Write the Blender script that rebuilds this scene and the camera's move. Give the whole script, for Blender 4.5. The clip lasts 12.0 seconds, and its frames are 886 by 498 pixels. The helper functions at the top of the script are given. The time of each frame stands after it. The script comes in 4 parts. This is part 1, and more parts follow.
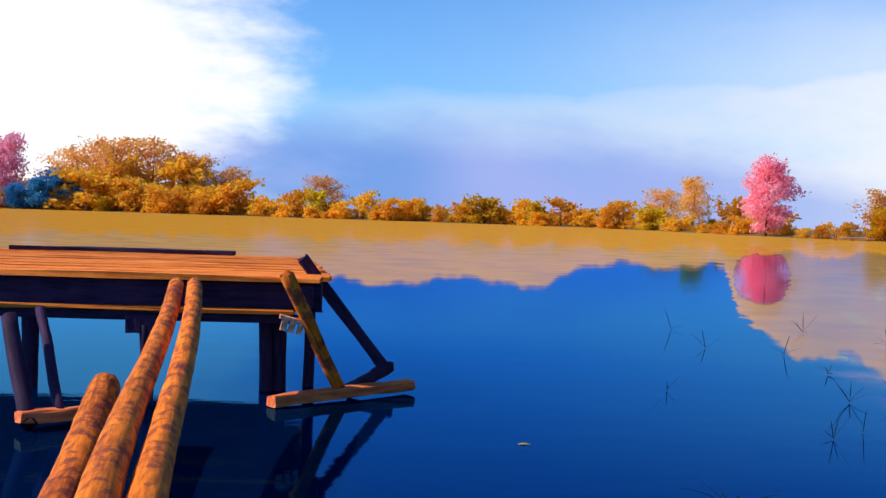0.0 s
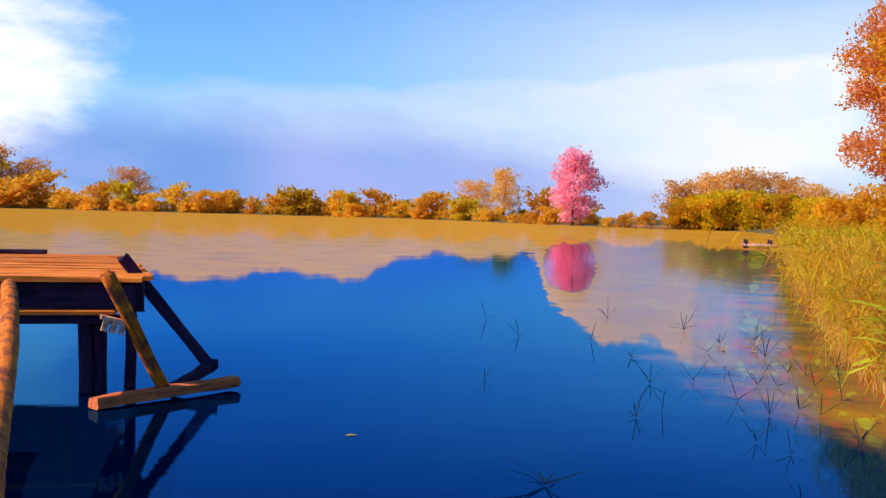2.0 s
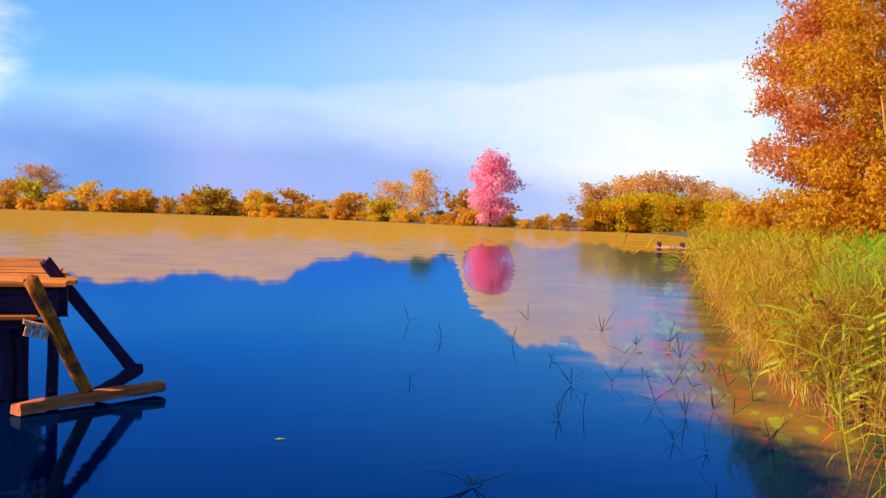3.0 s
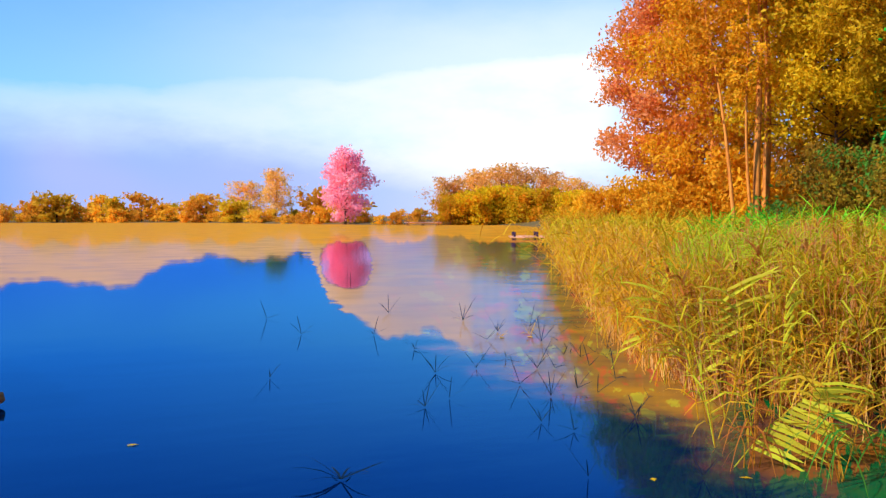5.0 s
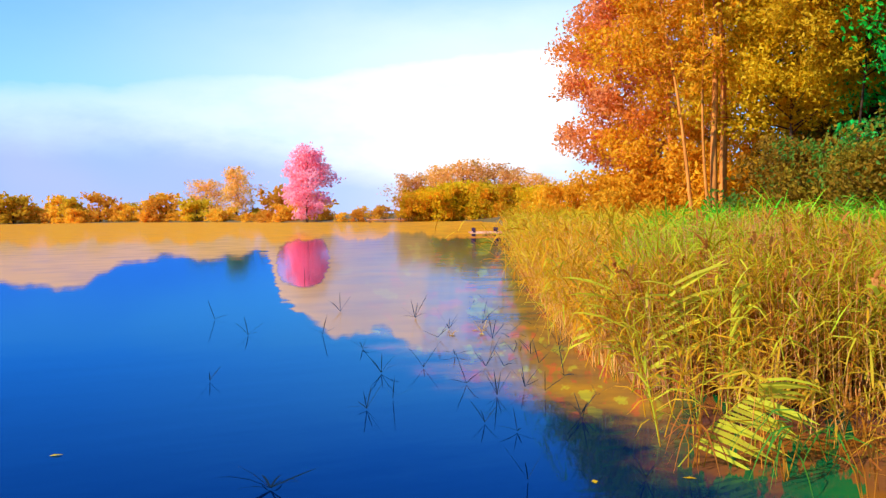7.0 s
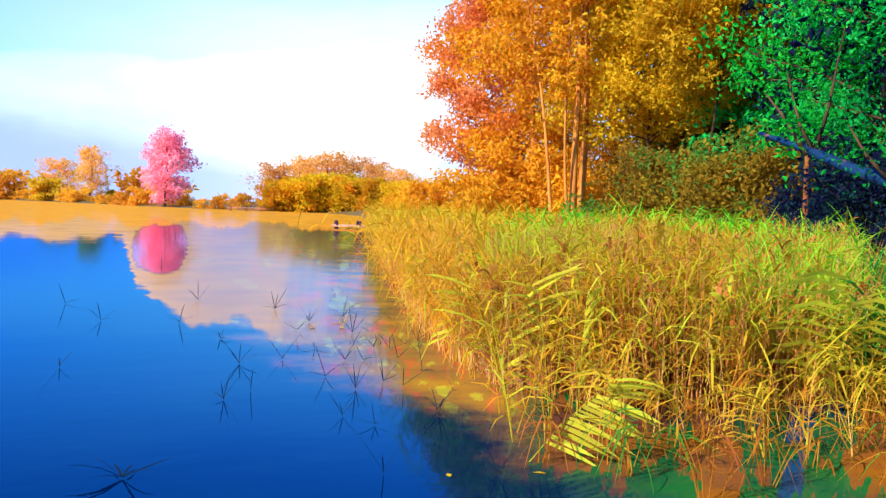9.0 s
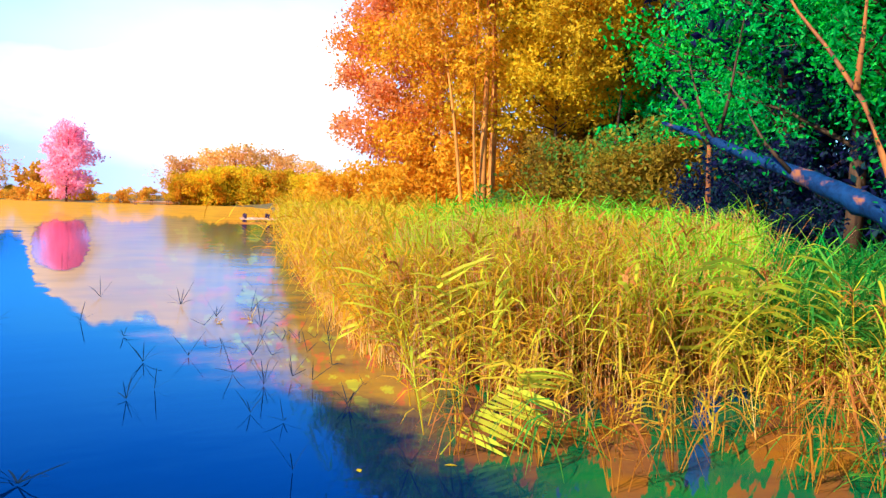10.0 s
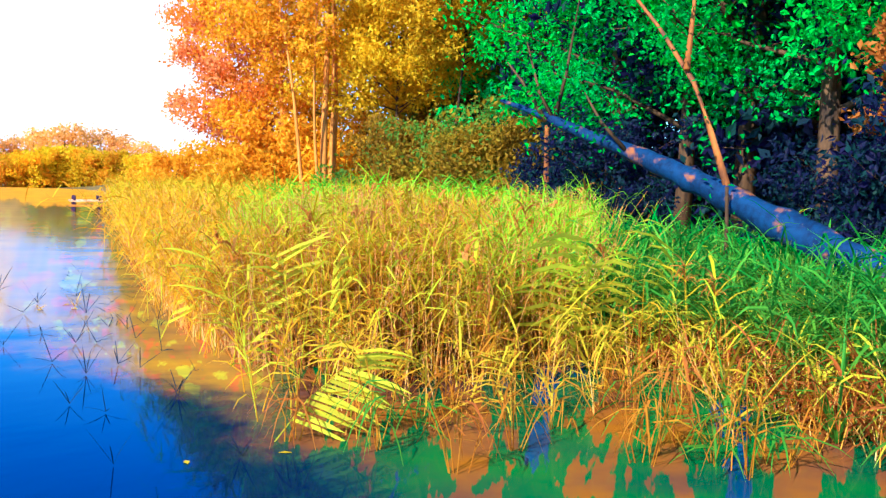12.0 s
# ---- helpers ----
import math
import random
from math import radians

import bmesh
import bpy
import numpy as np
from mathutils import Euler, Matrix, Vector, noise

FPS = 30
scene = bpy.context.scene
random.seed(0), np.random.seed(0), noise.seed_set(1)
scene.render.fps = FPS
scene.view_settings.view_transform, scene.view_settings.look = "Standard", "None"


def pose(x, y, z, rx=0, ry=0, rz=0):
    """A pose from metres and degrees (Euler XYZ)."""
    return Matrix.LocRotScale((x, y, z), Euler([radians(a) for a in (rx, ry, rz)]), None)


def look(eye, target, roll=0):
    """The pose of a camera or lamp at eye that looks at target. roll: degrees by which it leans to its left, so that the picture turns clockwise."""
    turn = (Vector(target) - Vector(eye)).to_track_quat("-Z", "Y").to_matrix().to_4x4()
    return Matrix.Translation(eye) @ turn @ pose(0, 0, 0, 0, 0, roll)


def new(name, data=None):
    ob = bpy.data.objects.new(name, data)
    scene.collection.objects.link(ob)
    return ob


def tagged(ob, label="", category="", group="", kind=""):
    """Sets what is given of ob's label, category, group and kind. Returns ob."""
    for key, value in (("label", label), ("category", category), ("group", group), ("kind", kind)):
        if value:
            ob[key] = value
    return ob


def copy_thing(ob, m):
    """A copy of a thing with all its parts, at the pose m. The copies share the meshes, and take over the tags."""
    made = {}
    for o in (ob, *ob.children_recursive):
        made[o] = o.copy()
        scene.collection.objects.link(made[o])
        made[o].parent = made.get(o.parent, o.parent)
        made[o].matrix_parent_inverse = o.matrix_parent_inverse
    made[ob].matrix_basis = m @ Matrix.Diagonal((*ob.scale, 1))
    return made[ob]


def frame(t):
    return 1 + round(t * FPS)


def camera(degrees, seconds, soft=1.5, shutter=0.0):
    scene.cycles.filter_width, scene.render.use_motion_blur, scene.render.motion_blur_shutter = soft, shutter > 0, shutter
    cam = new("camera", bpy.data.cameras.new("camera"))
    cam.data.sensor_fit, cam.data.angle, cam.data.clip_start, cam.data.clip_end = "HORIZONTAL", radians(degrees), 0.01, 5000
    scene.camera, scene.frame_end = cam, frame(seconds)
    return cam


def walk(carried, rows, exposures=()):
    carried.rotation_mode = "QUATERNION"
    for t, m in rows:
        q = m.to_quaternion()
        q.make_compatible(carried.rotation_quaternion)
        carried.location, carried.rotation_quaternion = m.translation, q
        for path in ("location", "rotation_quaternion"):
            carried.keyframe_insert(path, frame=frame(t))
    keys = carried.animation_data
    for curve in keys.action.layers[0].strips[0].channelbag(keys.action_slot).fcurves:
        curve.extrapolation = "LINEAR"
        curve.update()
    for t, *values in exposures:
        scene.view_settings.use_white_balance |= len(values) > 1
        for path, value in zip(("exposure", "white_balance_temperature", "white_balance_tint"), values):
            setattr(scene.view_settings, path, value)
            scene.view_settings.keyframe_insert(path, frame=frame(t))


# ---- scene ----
# ---------- camera: a slow pan by hand, swaying a little on the bank ----------
cam = camera(46.0, 12.0, 1.4)
PATH = [
    (0, 0.00, 0.00, 1.60, 88.29, -1.77, 0.04), (0.5, -0.01, 0.03, 1.58, 88.32, -1.21, -1.89), (1, -0.08, 0.02, 1.60, 88.20, -1.03, -5.03),
    (1.5, -0.08, -0.04, 1.62, 88.10, -1.01, -7.53), (2, -0.09, -0.24, 1.65, 88.08, -1.37, -10.09), (2.5, -0.16, -0.29, 1.66, 88.18, -1.66, -12.48),
    (3, -0.20, -0.36, 1.69, 88.25, -1.70, -14.60), (3.5, -0.19, -0.25, 1.67, 88.28, -1.53, -17.44), (5.5, -0.09, -0.10, 1.59, 88.11, 0.71, -23.04),
    (6, -0.00, -0.03, 1.59, 88.03, 1.01, -23.13), (6.5, 0.08, 0.02, 1.59, 87.95, 1.16, -23.64), (8.5, 0.15, -0.01, 1.58, 87.95, -1.26, -29.66),
    (9, 0.06, -0.04, 1.60, 87.71, -1.80, -32.05), (9.5, 0.07, -0.02, 1.60, 87.61, -1.49, -34.32), (10, 0.12, 0.01, 1.60, 87.37, -1.23, -36.95),
    (10.5, 0.18, 0.06, 1.59, 87.05, -1.21, -39.61), (11, 0.23, 0.11, 1.57, 86.95, -1.07, -41.52), (11.5, 0.25, 0.10, 1.57, 86.84, -1.05, -43.60),
    (12, 0.31, 0.16, 1.56, 86.54, -1.13, -45.55),
]
EXPOSURES = [(0.0, 0.02, 6500, 10), (3.5, 0.16, 6500, 10), (6.5, 0.4, 6450, 10), (9.0, 0.66, 6300, 9), (12.0, 1.14, 5800, 1)]
walk(cam, [(t, pose(*place)) for t, *place in PATH], EXPOSURES)
REACH = 1.047


def polar(az, dist, z=0.0):
    """A place by its bearing from north and its distance in paces of REACH metres."""
    a = radians(az)
    return Vector((math.sin(a) * dist * REACH, math.cos(a) * dist * REACH, z))


def toward(az, el):
    a, e = radians(az), radians(el)
    return Vector((math.sin(a) * math.cos(e), math.cos(a) * math.cos(e), math.sin(e)))


# ---------- light: low autumn sun over the water, clouded sky ----------
SUN_AZ, SUN_EL = -99.0, 36.0
sun = new("sun", bpy.data.lights.new("sun", "SUN"))
sun.data.energy, sun.data.angle, sun.data.color = 5.0, radians(0.6), (1.0, 0.9, 0.74)
sun.matrix_world = look(toward(SUN_AZ, SUN_EL) * 200, (0, 0, 0))


class Nodes:
    """Short hand for building a node tree."""

    def __init__(self, tree):
        self.tree = tree
        tree.nodes.clear()

    def add(self, kind, inputs=None):
        n = self.tree.nodes.new(kind)
        for k, v in (inputs or {}).items():
            if isinstance(v, bpy.types.NodeSocket):
                self.tree.links.new(v, n.inputs[k])
            else:
                n.inputs[k].default_value = v
        return n

    def math(self, op, a, b=0.0, clamp=False):
        n = self.add("ShaderNodeMath", {0: a, 1: b})
        n.operation, n.use_clamp = op, clamp
        return n.outputs[0]

    def dot(self, a, b):
        n = self.add("ShaderNodeVectorMath", {0: a, 1: b})
        n.operation = "DOT_PRODUCT"
        return n.outputs["Value"]

    def length(self, a):
        n = self.add("ShaderNodeVectorMath", {0: a})
        n.operation = "LENGTH"
        return n.outputs["Value"]

    def span(self, v, lo, hi, a=0.0, b=1.0):
        n = self.add("ShaderNodeMapRange", {0: v, 1: lo, 2: hi, 3: a, 4: b})
        n.interpolation_type = "SMOOTHSTEP"
        return n.outputs[0]

    def noise(self, vec, scale, detail=3.0, rough=0.55):
        return self.add("ShaderNodeTexNoise", {"Vector": vec, "Scale": scale, "Detail": detail, "Roughness": rough}).outputs[0]

    def mix(self, f, a, b, blend="MIX"):
        n = self.add("ShaderNodeMix")
        n.data_type, n.blend_type = "RGBA", blend
        for sock, v in ((n.inputs[0], f), (n.inputs[6], a), (n.inputs[7], b)):
            if isinstance(v, bpy.types.NodeSocket):
                self.tree.links.new(v, sock)
            else:
                sock.default_value = v
        return n.outputs[2]


def rgb(r, g, b):
    return (r, g, b, 1.0)


def make_world():
    world = bpy.data.worlds.new("sky")
    scene.world = world
    world.use_nodes = True
    n = Nodes(world.node_tree)
    sky = n.add("ShaderNodeTexSky")
    sky.sky_type, sky.sun_disc = "NISHITA", False
    sky.sun_elevation, sky.sun_rotation = radians(SUN_EL), radians(SUN_AZ)
    sky.air_density, sky.dust_density, sky.ozone_density = 1.0, 0.2, 4.0
    blue = n.mix(1.0, sky.outputs[0], rgb(0.07, 0.125, 0.18), "MULTIPLY")
    way = n.add("ShaderNodeTexCoord").outputs["Generated"]
    height = n.add("ShaderNodeSeparateXYZ", {0: way}).outputs[2]
    stretched = n.add("ShaderNodeMapping", {"Vector": way, "Scale": (1.0, 1.0, 2.6)}).outputs[0]
    puffs = n.noise(stretched, 5.0, 6.0, 0.6)
    broad = n.noise(stretched, 1.7, 3.0, 0.5)

    def bank(az, el, inner, outer):
        c = n.dot(way, toward(az, el))
        warped = n.math("ADD", c, n.math("MULTIPLY", n.math("SUBTRACT", puffs, 0.5), 0.09))
        return n.span(warped, math.cos(radians(outer)), math.cos(radians(inner)))

    xyz = n.add("ShaderNodeSeparateXYZ", {0: way})
    bearing = n.math("MULTIPLY", n.math("ARCTAN2", xyz.outputs[0], xyz.outputs[1]), 57.2958)
    swirl = n.math("ADD", n.math("MULTIPLY", n.math("SUBTRACT", puffs, 0.5), 0.075), n.math("MULTIPLY", n.math("SUBTRACT", broad, 0.5), 0.05))
    lift = n.math("ADD", height, swirl)
    bright = bank(-27, 9, 12.5, 20)
    # a long bank of cloud lies over the far shore and climbs towards the wood
    climb = n.span(bearing, 2.0, 34.0, 0.118, 0.165)
    top = n.span(n.math("SUBTRACT", lift, climb), 0.018, -0.018)
    ends = n.math("MULTIPLY", n.span(n.math("ADD", bearing, n.math("MULTIPLY", swirl, 90.0)), -16.0, 4.0), n.span(n.math("ADD", bearing, n.math("MULTIPLY", swirl, 30.0)), 34.5, 30.5))
    long_bank = n.math("MULTIPLY", n.math("MULTIPLY", top, ends), n.span(puffs, 0.3, 0.6, 0.75, 1.0))
    loose = n.math("MULTIPLY", n.span(n.math("ADD", n.math("MULTIPLY", puffs, 0.5), broad), 0.95, 1.15), 0.42)
    veil = n.math("MULTIPLY", n.span(lift, 0.29, 0.14), n.math("MULTIPLY", n.span(bearing, -6.0, 22.0, 0.1, 0.66), n.span(bearing, 38.0, 31.0)))
    soft = n.math("MAXIMUM", n.math("MAXIMUM", long_bank, veil), loose)
    fog_top = n.span(bearing, 4.0, 26.0, 0.085, 0.038)
    haze = n.math("MULTIPLY", n.span(n.math("SUBTRACT", lift, fog_top), 0.025, -0.03), n.span(bearing, 10.0, 30.0, 0.85, 0.5))
    cloud = n.mix(n.span(bearing, 2.0, 30.0), rgb(0.5, 0.68, 0.95), rgb(0.92, 0.94, 1.0))
    col = n.mix(soft, blue, cloud)
    mist = n.mix(n.span(broad, 0.4, 0.6), rgb(0.25, 0.4, 0.86), rgb(0.36, 0.42, 0.88))
    deep = n.math("MULTIPLY", n.math("MULTIPLY", n.span(bearing, -15.0, -9.0), n.span(bearing, 3.0, -3.0)), n.span(puffs, 0.35, 0.6, 0.3, 0.9))
    col = n.mix(haze, col, n.mix(deep, mist, rgb(0.13, 0.3, 0.78)))
    col = n.mix(bright, col, rgb(1.05, 1.06, 1.1))
    bg = n.add("ShaderNodeBackground", {"Color": col, "Strength": 1.0})
    n.add("ShaderNodeOutputWorld", {0: bg.outputs[0]})


make_world()


# ---------- materials ----------
def material(name):
    m = bpy.data.materials.new(name)
    m.use_nodes = True
    return m, Nodes(m.node_tree)


def leaf_material(name, low, mid, high, rough=0.6, glow_through=0.5, patch=0.0, patch_colour=None, foot=None):
    """Foliage: each leaf its own tone, larger drifts of tone, and light through the blade."""
    m, n = material(name)
    pick = n.add("ShaderNodeNewGeometry").outputs["Random Per Island"]
    own = n.add("ShaderNodeObjectInfo").outputs["Random"]
    where = n.add("ShaderNodeTexCoord").outputs["Object"]
    drift = n.noise(where, 0.55, 3.0)
    f = n.math("ADD", n.math("MULTIPLY", pick, 0.6), n.math("MULTIPLY", drift, 0.5), clamp=True)
    ramp = n.add("ShaderNodeValToRGB", {0: f})
    e = ramp.color_ramp.elements
    e[0].color, e[1].color = rgb(*low), rgb(*high)
    e[0].position, e[1].position = 0.15, 0.95
    e.new(0.52).color = rgb(*mid)
    col = ramp.outputs[0]
    if patch_colour:
        spots = n.span(n.noise(where, patch, 2.0), 0.47, 0.6)
        col = n.mix(n.math("MULTIPLY", spots, 0.8), col, rgb(*patch_colour))
    if foot:
        z = n.add("ShaderNodeSeparateXYZ", {0: where}).outputs[2]
        dead = n.span(n.math("ADD", z, n.math("MULTIPLY", n.math("ADD", pick, drift), 0.45)), 1.55, 0.85)
        col = n.mix(n.math("MULTIPLY", dead, 0.75), col, rgb(*foot))
    hsv = n.add("ShaderNodeHueSaturation", {"Hue": n.math("ADD", n.math("MULTIPLY", own, 0.024), 0.488), "Value": n.math("ADD", n.math("MULTIPLY", own, 0.3), 0.85), "Color": col})
    bsdf = n.add("ShaderNodeBsdfPrincipled", {"Base Color": hsv.outputs[0], "Roughness": rough, "Specular IOR Level": 0.15})
    thin = n.add("ShaderNodeBsdfTranslucent", {"Color": hsv.outputs[0]})
    both = n.add("ShaderNodeMixShader", {0: glow_through, 1: bsdf.outputs[0], 2: thin.outputs[0]})
    n.add("ShaderNodeOutputMaterial", {0: both.outputs[0]})
    return m


def wood_material(name, light, dark, grain=(3.0, 26.0, 26.0), rough=0.75, relief=0.5, flecks=None, fleck_size=5.0, fleck_from=0.55):
    m, n = material(name)
    where = n.add("ShaderNodeTexCoord").outputs["Object"]
    own = n.add("ShaderNodeObjectInfo").outputs["Random"]
    moved = n.add("ShaderNodeVectorMath", {0: where, 1: n.add("ShaderNodeCombineXYZ", {0: n.math("MULTIPLY", own, 17.0)}).outputs[0]}).outputs[0]
    fibres = n.noise(n.add("ShaderNodeMapping", {"Vector": moved, "Scale": grain}).outputs[0], 1.0, 6.0, 0.65)
    blotch = n.noise(moved, 2.3, 4.0)
    f = n.math("ADD", n.math("MULTIPLY", fibres, 0.7), n.math("MULTIPLY", blotch, 0.5))
    col = n.mix(n.span(f, 0.4, 0.78), rgb(*dark), rgb(*light))
    # patches of a second colour, strewn by noise
    if flecks:
        col = n.mix(n.math("MULTIPLY", n.span(n.noise(moved, fleck_size, 5.0), fleck_from, fleck_from + 0.13), 0.7), col, rgb(*flecks))
    hsv = n.add("ShaderNodeHueSaturation", {"Value": n.math("ADD", n.math("MULTIPLY", own, 0.4), 0.8), "Color": col})
    bump = n.add("ShaderNodeBump", {"Strength": relief, "Distance": 0.012, "Height": f})
    bsdf = n.add("ShaderNodeBsdfPrincipled", {"Base Color": hsv.outputs[0], "Roughness": rough, "Specular IOR Level": 0.12, "Normal": bump.outputs[0]})
    n.add("ShaderNodeOutputMaterial", {0: bsdf.outputs[0]})
    return m


def water_material():
    """A dark blue body under a glossy surface, mirror-calm but for a faint swell."""
    m, n = material("lake_water")
    where = n.add("ShaderNodeTexCoord").outputs["Object"]
    long = n.noise(n.add("ShaderNodeMapping", {"Vector": where, "Scale": (0.5, 1.2, 1.0)}).outputs[0], 0.9, 3.0)
    fine = n.noise(n.add("ShaderNodeMapping", {"Vector": where, "Scale": (1.0, 2.0, 1.0)}).outputs[0], 6.0, 2.0)
    waves = n.math("ADD", n.math("MULTIPLY", long, 0.8), n.math("MULTIPLY", fine, 0.1))
    breeze = n.span(n.noise(where, 0.05, 3.0), 0.35, 0.7)
    bump = n.add("ShaderNodeBump", {"Strength": 0.018, "Distance": 0.25, "Height": waves})
    tone = n.mix(n.noise(where, 0.12, 4.0), rgb(0.0003, 0.005, 0.03), rgb(0.0004, 0.01, 0.055))
    # brown reflection of the reeds, painted into the water colour of the bay
    xyz = n.add("ShaderNodeSeparateXYZ", {0: where})
    bearing = n.math("MULTIPLY", n.math("ARCTAN2", xyz.outputs[0], xyz.outputs[1]), 57.2958)
    reach = n.length(where)
    ragged = n.math("SUBTRACT", n.noise(where, 0.55, 6.0, 0.65), 0.5)
    inner = n.math("DIVIDE", 1.6, reach)
    limit = n.math("ADD", n.math("MULTIPLY", n.math("SUBTRACT", bearing, 16.0), 0.0082), 0.064)
    gap = n.math("ADD", n.math("SUBTRACT", limit, inner), n.math("MULTIPLY", ragged, 0.16))
    reed_reflection = n.math("MULTIPLY", n.span(gap, -0.03, 0.03), n.span(n.math("ADD", bearing, n.math("MULTIPLY", ragged, 18.0)), 16.0, 27.0))
    reed_reflection = n.math("MULTIPLY", reed_reflection, n.add("ShaderNodeMapRange", {0: n.noise(where, 0.9, 4.0), 1: 0.35, 2: 0.7, 3: 0.9, 4: 0.35}).outputs[0])
    reflection_tone = n.mix(n.span(n.math("ADD", bearing, n.math("MULTIPLY", ragged, 16.0)), 45.0, 39.0), rgb(0.008, 0.085, 0.016), rgb(0.4, 0.19, 0.014))
    # the trees' reflections are painted on it in rust and yellow patches
    tree_reflections = n.noise(n.add("ShaderNodeCombineXYZ", {0: bearing, 1: n.math("MULTIPLY", inner, 60.0)}).outputs[0], 0.8, 3.0)
    reflection_tone = n.mix(n.math("MULTIPLY", n.span(tree_reflections, 0.55, 0.62), n.span(bearing, 42.0, 34.0)), reflection_tone, rgb(0.62, 0.13, 0.02))
    reflection_tone = n.mix(n.math("MULTIPLY", n.span(tree_reflections, 0.42, 0.36), n.span(bearing, 42.0, 34.0)), reflection_tone, rgb(0.5, 0.42, 0.02))
    # bankward, mirrored wood and reeds are painted in as green, rust and navy lobes
    mirror_lobes = n.noise(n.add("ShaderNodeCombineXYZ", {0: bearing, 1: n.math("MULTIPLY", inner, 26.0)}).outputs[0], 0.3, 5.0, 0.6)
    bankward = n.span(n.math("ADD", bearing, n.math("MULTIPLY", ragged, 8.0)), 35.0, 39.0)
    lobe_tone = n.mix(n.span(mirror_lobes, 0.515, 0.535), rgb(0.004, 0.13, 0.014), rgb(0.27, 0.085, 0.002))
    lobe_tone = n.mix(n.span(mirror_lobes, 0.42, 0.39), lobe_tone, rgb(0.004, 0.06, 0.14))
    reflection_tone = n.mix(bankward, reflection_tone, lobe_tone)
    tone = n.mix(reed_reflection, tone, reflection_tone)
    # mirrored haze towards the far shore, painted into the water colour as tan
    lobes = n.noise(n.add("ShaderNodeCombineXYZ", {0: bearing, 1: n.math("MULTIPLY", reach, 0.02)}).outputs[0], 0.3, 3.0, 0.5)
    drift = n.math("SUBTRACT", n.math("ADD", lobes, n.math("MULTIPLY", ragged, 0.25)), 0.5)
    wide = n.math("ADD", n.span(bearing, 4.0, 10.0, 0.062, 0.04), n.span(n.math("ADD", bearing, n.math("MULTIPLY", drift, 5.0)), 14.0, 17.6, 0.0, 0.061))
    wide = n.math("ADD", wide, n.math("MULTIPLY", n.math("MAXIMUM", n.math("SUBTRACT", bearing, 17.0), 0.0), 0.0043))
    painted_reflection = n.span(n.math("ADD", n.math("SUBTRACT", wide, inner), n.math("MULTIPLY", drift, n.span(bearing, 10.0, 20.0, 0.05, 0.075))), -0.004, 0.004)
    painted_reflection = n.math("MULTIPLY", painted_reflection, n.span(n.math("ADD", bearing, n.math("MULTIPLY", drift, 12.0)), 26.5, 23.0))
    # an opening in the painted tan for the pink tree's mirror image
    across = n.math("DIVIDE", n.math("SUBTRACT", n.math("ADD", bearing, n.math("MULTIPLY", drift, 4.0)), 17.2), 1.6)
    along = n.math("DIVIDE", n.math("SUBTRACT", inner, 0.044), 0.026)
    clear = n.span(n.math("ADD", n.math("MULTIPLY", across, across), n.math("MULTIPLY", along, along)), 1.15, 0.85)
    painted_reflection = n.math("MULTIPLY", painted_reflection, n.math("SUBTRACT", 1.0, n.math("MULTIPLY", clear, 0.92)))
    painted_reflection = n.math("MULTIPLY", painted_reflection, n.math("MULTIPLY", n.span(n.noise(where, 0.5, 4.0), 0.25, 0.6, 0.78, 0.95), n.span(bearing, 14.0, 22.0, 1.0, 0.64)))
    tone = n.mix(painted_reflection, tone, rgb(0.62, 0.33, 0.11))
    # orange reflection of the far shore's trees, painted along the waterline
    shore_lobes = n.math("SUBTRACT", n.noise(n.add("ShaderNodeCombineXYZ", {0: bearing, 1: 7.0}).outputs[0], 0.42, 5.0, 0.6), 0.5)
    shore_reflection = n.span(n.math("SUBTRACT", n.math("ADD", 0.024, n.math("MULTIPLY", shore_lobes, 0.04)), inner), -0.003, 0.003)
    shore_reflection = n.math("MULTIPLY", shore_reflection, n.span(n.noise(where, 0.35, 4.0), 0.35, 0.65, 0.7, 0.95))
    tone = n.mix(shore_reflection, tone, rgb(0.72, 0.29, 0.015))
    # where reflections are painted the true mirror is dimmed
    mirror_dimming = n.math("MULTIPLY", reed_reflection, n.math("MULTIPLY", n.span(bearing, 42.0, 35.0, 0.0, 0.6), n.span(bearing, 23.0, 28.0)))
    mirror_dimming = n.math("MAXIMUM", mirror_dimming, n.math("MULTIPLY", n.math("MULTIPLY", reed_reflection, bankward), 0.88))
    painted_reflection = n.math("MAXIMUM", n.math("MAXIMUM", painted_reflection, shore_reflection), mirror_dimming)
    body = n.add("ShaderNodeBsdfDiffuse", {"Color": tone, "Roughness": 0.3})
    # gloss tints the mirroring: blue lake, warm before the reeds, pink in the opening
    warm = n.math("MULTIPLY", reed_reflection, n.span(bearing, 27.0, 33.0))
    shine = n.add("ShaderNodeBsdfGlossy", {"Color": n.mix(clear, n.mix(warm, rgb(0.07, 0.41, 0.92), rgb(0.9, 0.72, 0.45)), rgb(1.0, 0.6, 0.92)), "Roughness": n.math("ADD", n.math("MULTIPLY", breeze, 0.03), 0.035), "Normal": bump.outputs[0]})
    edge = n.add("ShaderNodeFresnel", {"IOR": 1.35, "Normal": bump.outputs[0]})
    mirror = n.math("MULTIPLY", edge.outputs[0], n.math("SUBTRACT", 1.0, n.math("MULTIPLY", painted_reflection, 0.85)))
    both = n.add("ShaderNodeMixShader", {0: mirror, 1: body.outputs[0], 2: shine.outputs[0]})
    n.add("ShaderNodeOutputMaterial", {0: both.outputs[0]})
    return m


